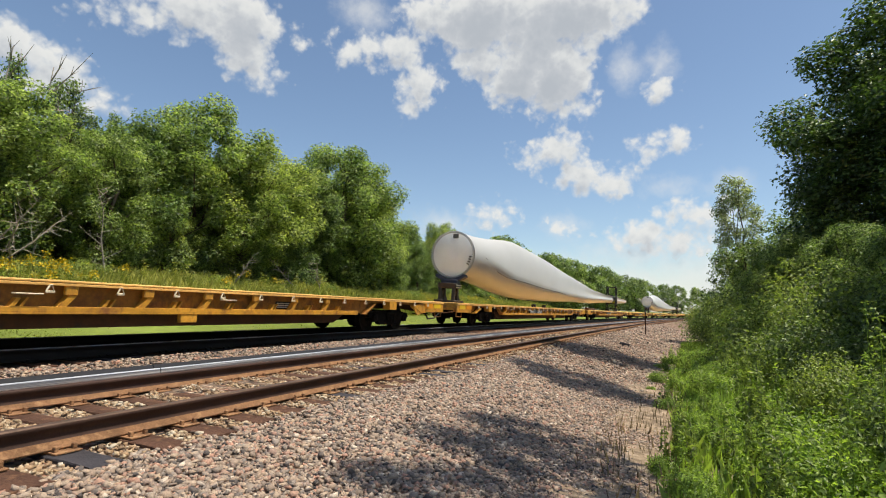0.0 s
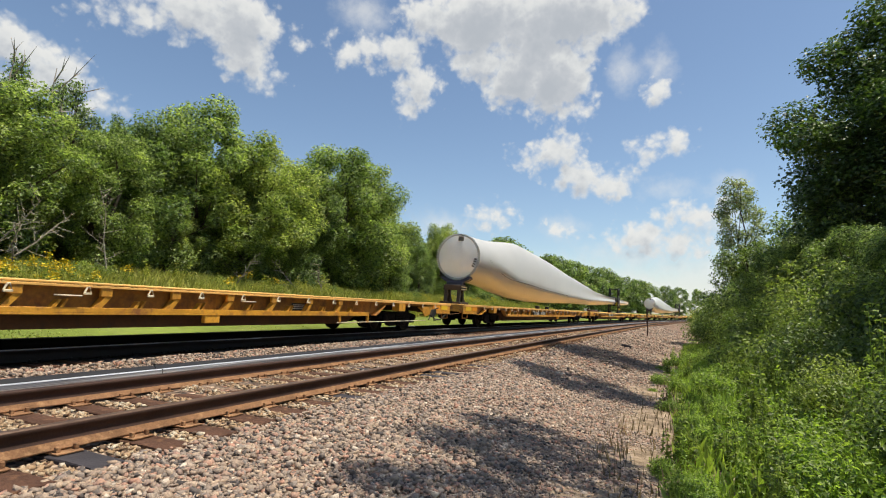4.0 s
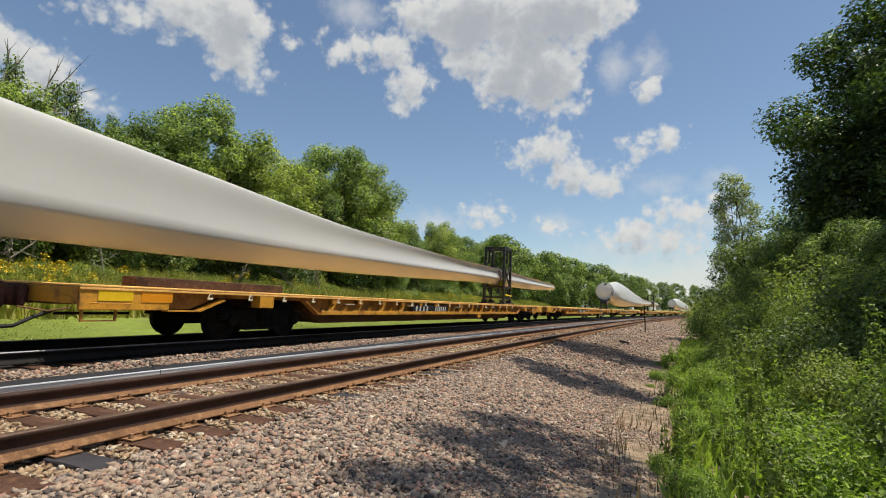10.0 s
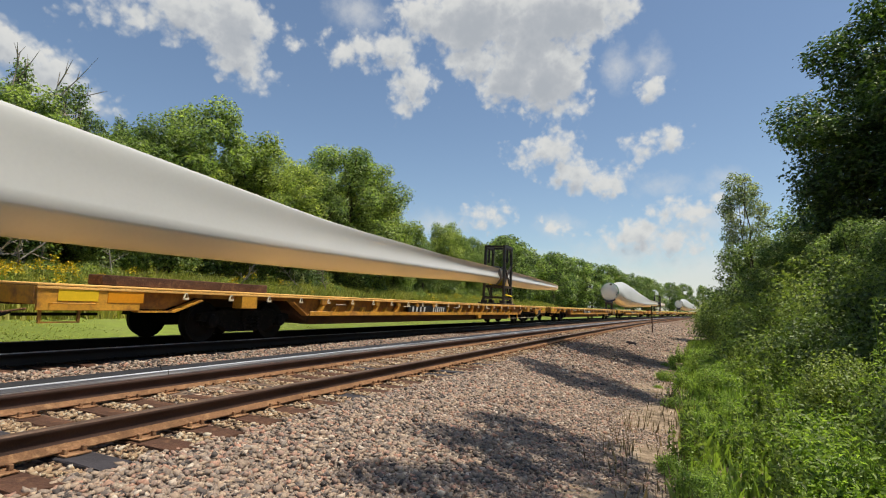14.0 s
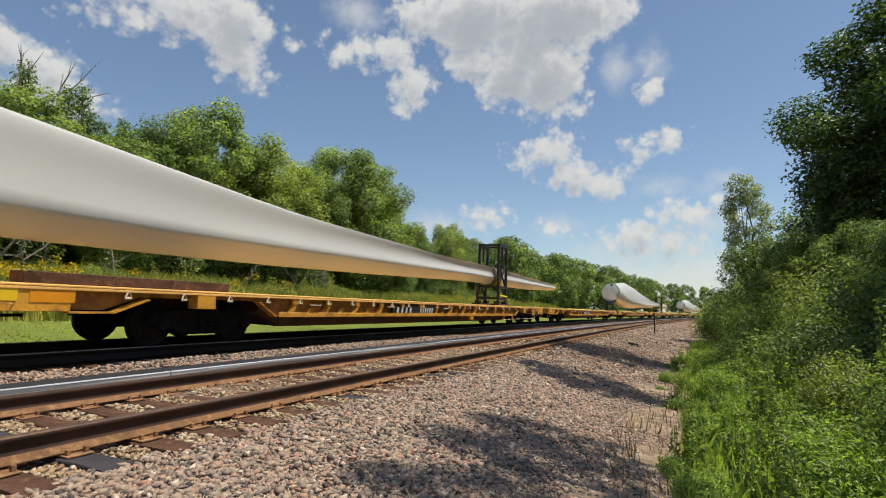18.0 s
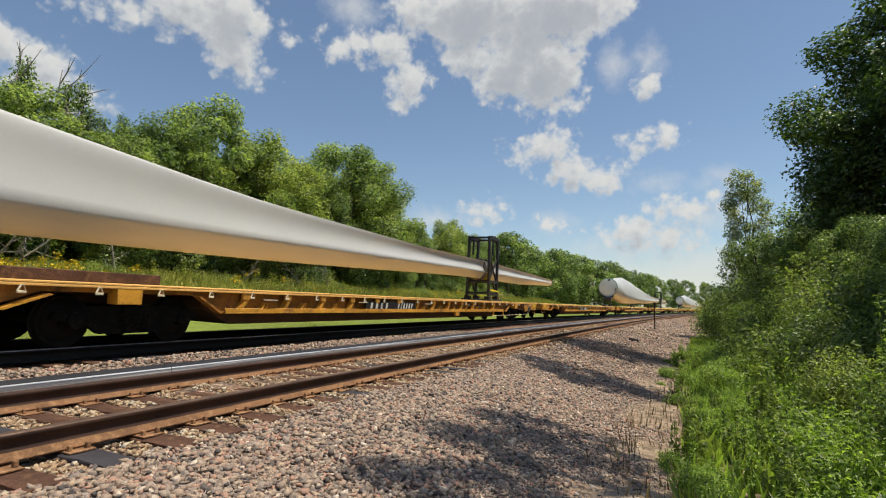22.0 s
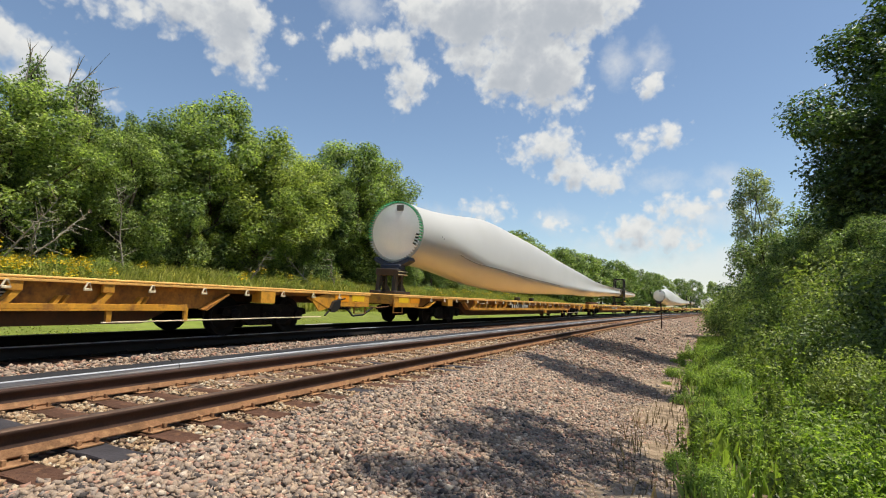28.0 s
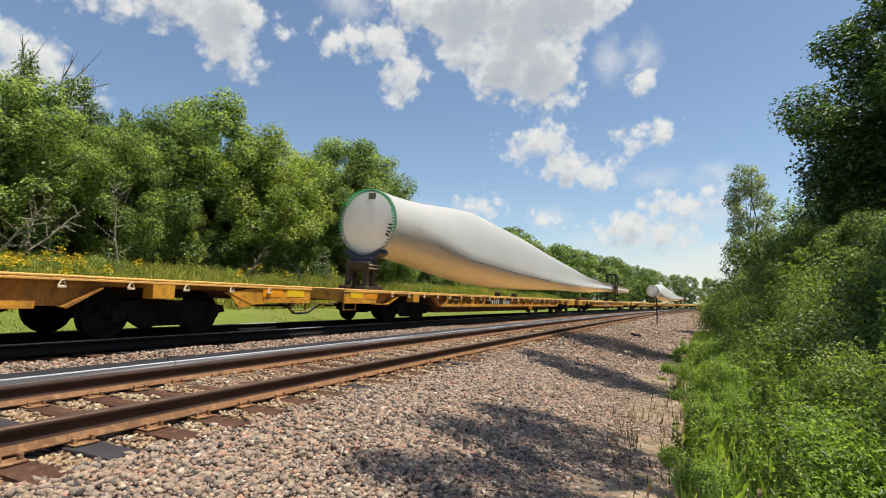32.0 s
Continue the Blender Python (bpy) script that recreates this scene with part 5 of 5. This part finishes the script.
sapling = bare_tree("dead_sapling", "thin bare pale sapling in front of the woods", 3.9, 4, (0.1, -0.85), 0.034)
sapling.matrix_basis = on_line(-19.4, 13.2, height_at(-19.4) - 0.1)
for k, (off, y, z, h, sd) in enumerate(((-24.0, 11.0, 7.6, 3.2, 5), (-24.5, 13.2, 8.0, 2.4, 6), (-23.0, 12.0, 7.2, 3.0, 9))):
    snag = bare_tree("dead_tree", "bare dead tree rising out of the woods", h + z - 0.9, sd, (0.3, 0.3), 0.09)
    snag.matrix_basis = on_line(off, y, 0.9)
for k, (off, y, ln, sd) in enumerate(((-19.8, 9.4, 3.6, 12), (-20.0, 8.4, 3.4, 21), (-19.7, 10.0, 2.6, 22), (-20.1, 9.0, 3.2, 23), (-19.9, 9.6, 3.0, 31), (-20.1, 8.1, 3.2, 32), (-19.8, 8.8, 2.6, 33), (-19.0, 23.5, 2.6, 13), (-19.2, 25.5, 2.4, 14), (-19.4, 19.0, 2.2, 15))):
    br = bare_tree("dead_branch", "bare grey fallen branch in the meadow weeds", ln, sd, (0.2, 0.5), 0.04)
    br.matrix_basis = on_line(off, y, height_at(off) + 0.25) @ pose(0, 0, 0, 38, 30, sd * 50)


def blades_of_grass(name, label, n, lo, hi, height, material, spread=0.25, stout=1.0):
    """Grass or stems scattered over a strip (off, y)."""
    off = rng.uniform(lo[0], hi[0], n)
    y = lo[1] + (hi[1] - lo[1]) * rng.random(n) ** 1.4
    z = np.interp(off, [p[0] for p in GROUND], [p[1] for p in GROUND]) - 0.03
    base = np.stack([off + CURVE * y * y / 2, y, z], 1)
    h = height * rng.uniform(0.5, 1.25, n)
    a = rng.uniform(0, 2 * np.pi, n)
    side = np.stack([np.cos(a), np.sin(a), 0 * a], 1) * (0.012 + 0.012 * rng.random(n))[:, None] * (1 + height) * stout
    leanv = np.stack([np.cos(a + 1.5), np.sin(a + 1.5), 0 * a], 1) * (h * spread * rng.uniform(0.2, 1.4, n))[:, None]
    up = np.stack([0 * h, 0 * h, h], 1)
    v = np.stack([base - side, base + side, base + leanv * 0.35 + up * 0.6 + side * 0.6, base + leanv + up], 1).reshape(-1, 3)
    f = np.arange(n * 4).reshape(n, 4)
    f = np.concatenate([f[:, [0, 1, 2]], f[:, [0, 2, 3]]])
    return tagged(new(name, from_arrays(name, v, f, material)), label, "grass", kind="stuff")


blades_of_grass("meadow_grass", "tall meadow grass beyond the tracks", 70000, (-21.0, -2), (-16.6, 75), 0.75, M_GRASS, 0.35)
blades_of_grass("short_grass", "short green grass beside the far track", 52000, (-17.6, -2), (-12.7, 70), 0.045, M_GRASS, 0.5, 1.6)
blades_of_grass("verge_grass", "green grass along the undergrowth", 13000, (-0.1, 2.6), (2.4, 34), 0.28, M_WEED, 0.4)
blades_of_grass("dry_stalks", "dry brown stalks at the foot of the ballast", 900, (-1.0, 4.2), (0.1, 14), 0.3, M_DRY, 0.2, 0.4)
blades_of_grass("dry_stalks", "clump of dry brown stalks on the bare soil", 420, (-1.3, 5.6), (-0.55, 9.2), 0.42, M_DRY, 0.15, 0.28)


# ---- loose ballast ----
def rock():
    """A rough block, the shape of crushed stone."""
    v = np.array([(x, y, z) for z in (-1, 1) for y in (-1, 1) for x in (-1, 1)], float) * 0.72
    f = np.array([(0, 2, 3), (0, 3, 1), (4, 5, 7), (4, 7, 6), (0, 1, 5), (0, 5, 4), (2, 6, 7), (2, 7, 3), (0, 4, 6), (0, 6, 2), (1, 3, 7), (1, 7, 5)])
    return v, f


def stones(n, lo, hi, size, power, lift=0.0):
    bv, bf = rock()
    off = rng.uniform(lo[0], hi[0], n)
    y = lo[1] + (hi[1] - lo[1]) * rng.random(n) ** power
    keep = np.ones(n, bool)
    for c in (NEAR - GAUGE / 2, NEAR + GAUGE / 2):
        keep &= np.abs(off - c) > 0.088
    tie_phase = np.abs((y - 2.425 + 0.2475) % 0.495 - 0.2475)
    keep &= ~((np.abs(off - NEAR) < 1.28) & (tie_phase < 0.14))
    off, y = off[keep], y[keep]
    n = len(off)
    z = np.interp(off, [p[0] for p in BED], [p[1] for p in BED])
    z += np.array([noise.noise((a * 0.7, b * 0.7, 3.1)) * 0.035 + noise.noise((a * 0.23, b * 0.23, 9.0)) * 0.035 for a, b in zip(off, y)])
    s = size * rng.uniform(0.5, 1.35, n)
    shape = rng.uniform(0.5, 1.4, (n, 1, 3))
    v = bv[None] * shape * (1 + rng.uniform(-0.45, 0.45, (n, len(bv), 1)))
    q, _ = np.linalg.qr(rng.normal(size=(n, 3, 3)))
    v = np.einsum("nij,nkj->nki", q, v) * s[:, None, None] * [1, 1, 0.68]
    v += np.stack([off + CURVE * y * y / 2, y, z + s * rng.uniform(0.0, 1.0, n)], 1)[:, None] + [0, 0, lift]
    f = bf[None] + (np.arange(n) * len(bv))[:, None, None]
    return v.reshape(-1, 3), f.reshape(-1, 3)


def stone_heap(name, label, sets, material):
    vs, fs, base = [], [], 0
    for v, f in sets:
        vs.append(v)
        fs.append(f + base)
        base += len(v)
    return tagged(new(name, from_arrays(name, np.concatenate(vs), np.concatenate(fs), material)), label, "stones", kind="stuff")


stone_heap("loose_stones", "loose crushed stones on the ballast slope", [stones(70000, (-3.45, 1.2), (-0.2, 12), 0.0205, 1.5), stones(9000, (-1.5, 3.0), (-0.25, 15), 0.012, 1.3, 0.02), stones(14000, (-3.45, 11), (0.0, 30), 0.03, 1.3), stones(9000, (-3.45, 29), (0.1, 62), 0.05, 1.2), stones(8000, (-7.9, 3.0), (-6.35, 18), 0.024, 1.2)], M_STONE)
stone_heap("rusty_stones", "rust-stained stones between the ties", [stones(27000, (-6.0, 1.0), (-3.4, 14), 0.019, 1.2), stones(7000, (-6.0, 13), (-3.4, 34), 0.03, 1.2)], M_STONE_RUSTY)
bv, bf = rock()
KINDS = []
for k in range(8):
    KINDS.append(from_arrays("stone", bv * rng.uniform(0.6, 1.2, (1, 3)) * (1 + rng.uniform(-0.25, 0.25, (len(bv), 1))), bf, M_STONE_ONE))
rr = random.Random(17)
for k in range(150):
    off, y = rr.uniform(-3.0, -0.3), rr.uniform(2.9, 5.2)
    sz = 0.024 * rr.uniform(0.6, 1.3)
    share("stone", KINDS[k % 8], ballast, pose(off + bend(y), y, bed_height(off) + 0.03, rr.uniform(0, 360), rr.uniform(0, 360), 0) @ Matrix.Diagonal((sz, sz, sz, 1)))


# ---- small things ----
post = thing("marker_post", "thin rusty steel marker post by the track", "post")
part("stake", box(bmesh.new(), (-0.035, -0.03, -0.3), (0.035, 0.03, 1.8), 0.006), M_RAIL, post)
post.matrix_basis = pose(-1.68, 36.5, -0.5)

offcut = thing("timber_block", "dark block of old timber lying on the ballast", "timber block")
part("block", box(bmesh.new(), (-0.16, -0.2, 0), (0.16, 0.2, 0.14), 0.02), M_TIE_DARK, offcut)
offcut.matrix_basis = pose(-1.93, 23.5, -0.5, 0, 12, 20)


def spare_rail():
    """A length of spare rail lying on its side along the near track, head towards the viewer."""
    sp = thing("spare_rail", "spare steel rail lying on its side along the track", "rail")
    ys = steps([(-20, 150, 2.5)])
    prof = [(-z, x) for x, z in rail_profile()]
    n = len(prof)
    off, z = NEAR_RAIL - GAUGE - 0.74, -0.045
    for first in range(0, len(ys) - 1, 5):
        v, f, slot = [], [], []
        piece = ys[first:first + 6]
        for q, y in enumerate(piece):
            y -= 0.01 if q == len(piece) - 1 else 0.0
            v += [(off + bend(y) - x, y, z + h) for x, h in prof]
        for j in range(len(piece) - 1):
            for i in range(n):
                a, b = j * n + i, j * n + (i + 1) % n
                f.append((a, b, b + n, a + n))
                slot.append(1 if 4 <= i <= 10 else 0)
        ob = new("rail_length", from_arrays("rail_length", np.array(v), np.array(f), [M_BLACK, M_POLISH], np.array(slot)))
        ob.parent = sp


spare_rail()


def motions():
    def run(t):
        return -21.41 + 21.1224 * t + 0.01574 * t * t - 0.0000779 * t ** 3

    times = [k * 1.0 for k in range(33)]
    for ob, u in CARS:
        walk(ob, [(t, on_line(FAR, u - run(t), FAR_Z, LEAN_DEG)) for t in times])
    for ob, u in STANDS + TOWERS:
        walk(ob, [(t, on_line(FAR, u - run(t), FAR_Z, LEAN_DEG)) for t in times])
    for ob, u, side in LOADS:
        walk(ob, [(t, on_line(FAR, u - run(t), FAR_Z, LEAN_DEG) @ pose(side, 0, 0)) for t in times])
    for ob, u in BLADES:
        rows = []
        for t in times:
            y0, y1 = u - run(t), u + 48.25 - run(t)
            a = math.atan2(bend(y1) - bend(y0), y1 - y0)
            rows.append((t, Matrix.Translation((FAR + bend(y0), y0, FAR_Z)) @ pose(0, 0, 0, 0, LEAN_DEG, -math.degrees(a))))
        walk(ob, rows)
    walk(backdrop, [(t, Matrix.Translation((0, 0, EYE)) @ pose(0, 0, 0, 0, 0, 2.6 * t / 32)) for t in (0, 16, 32)])


motions()
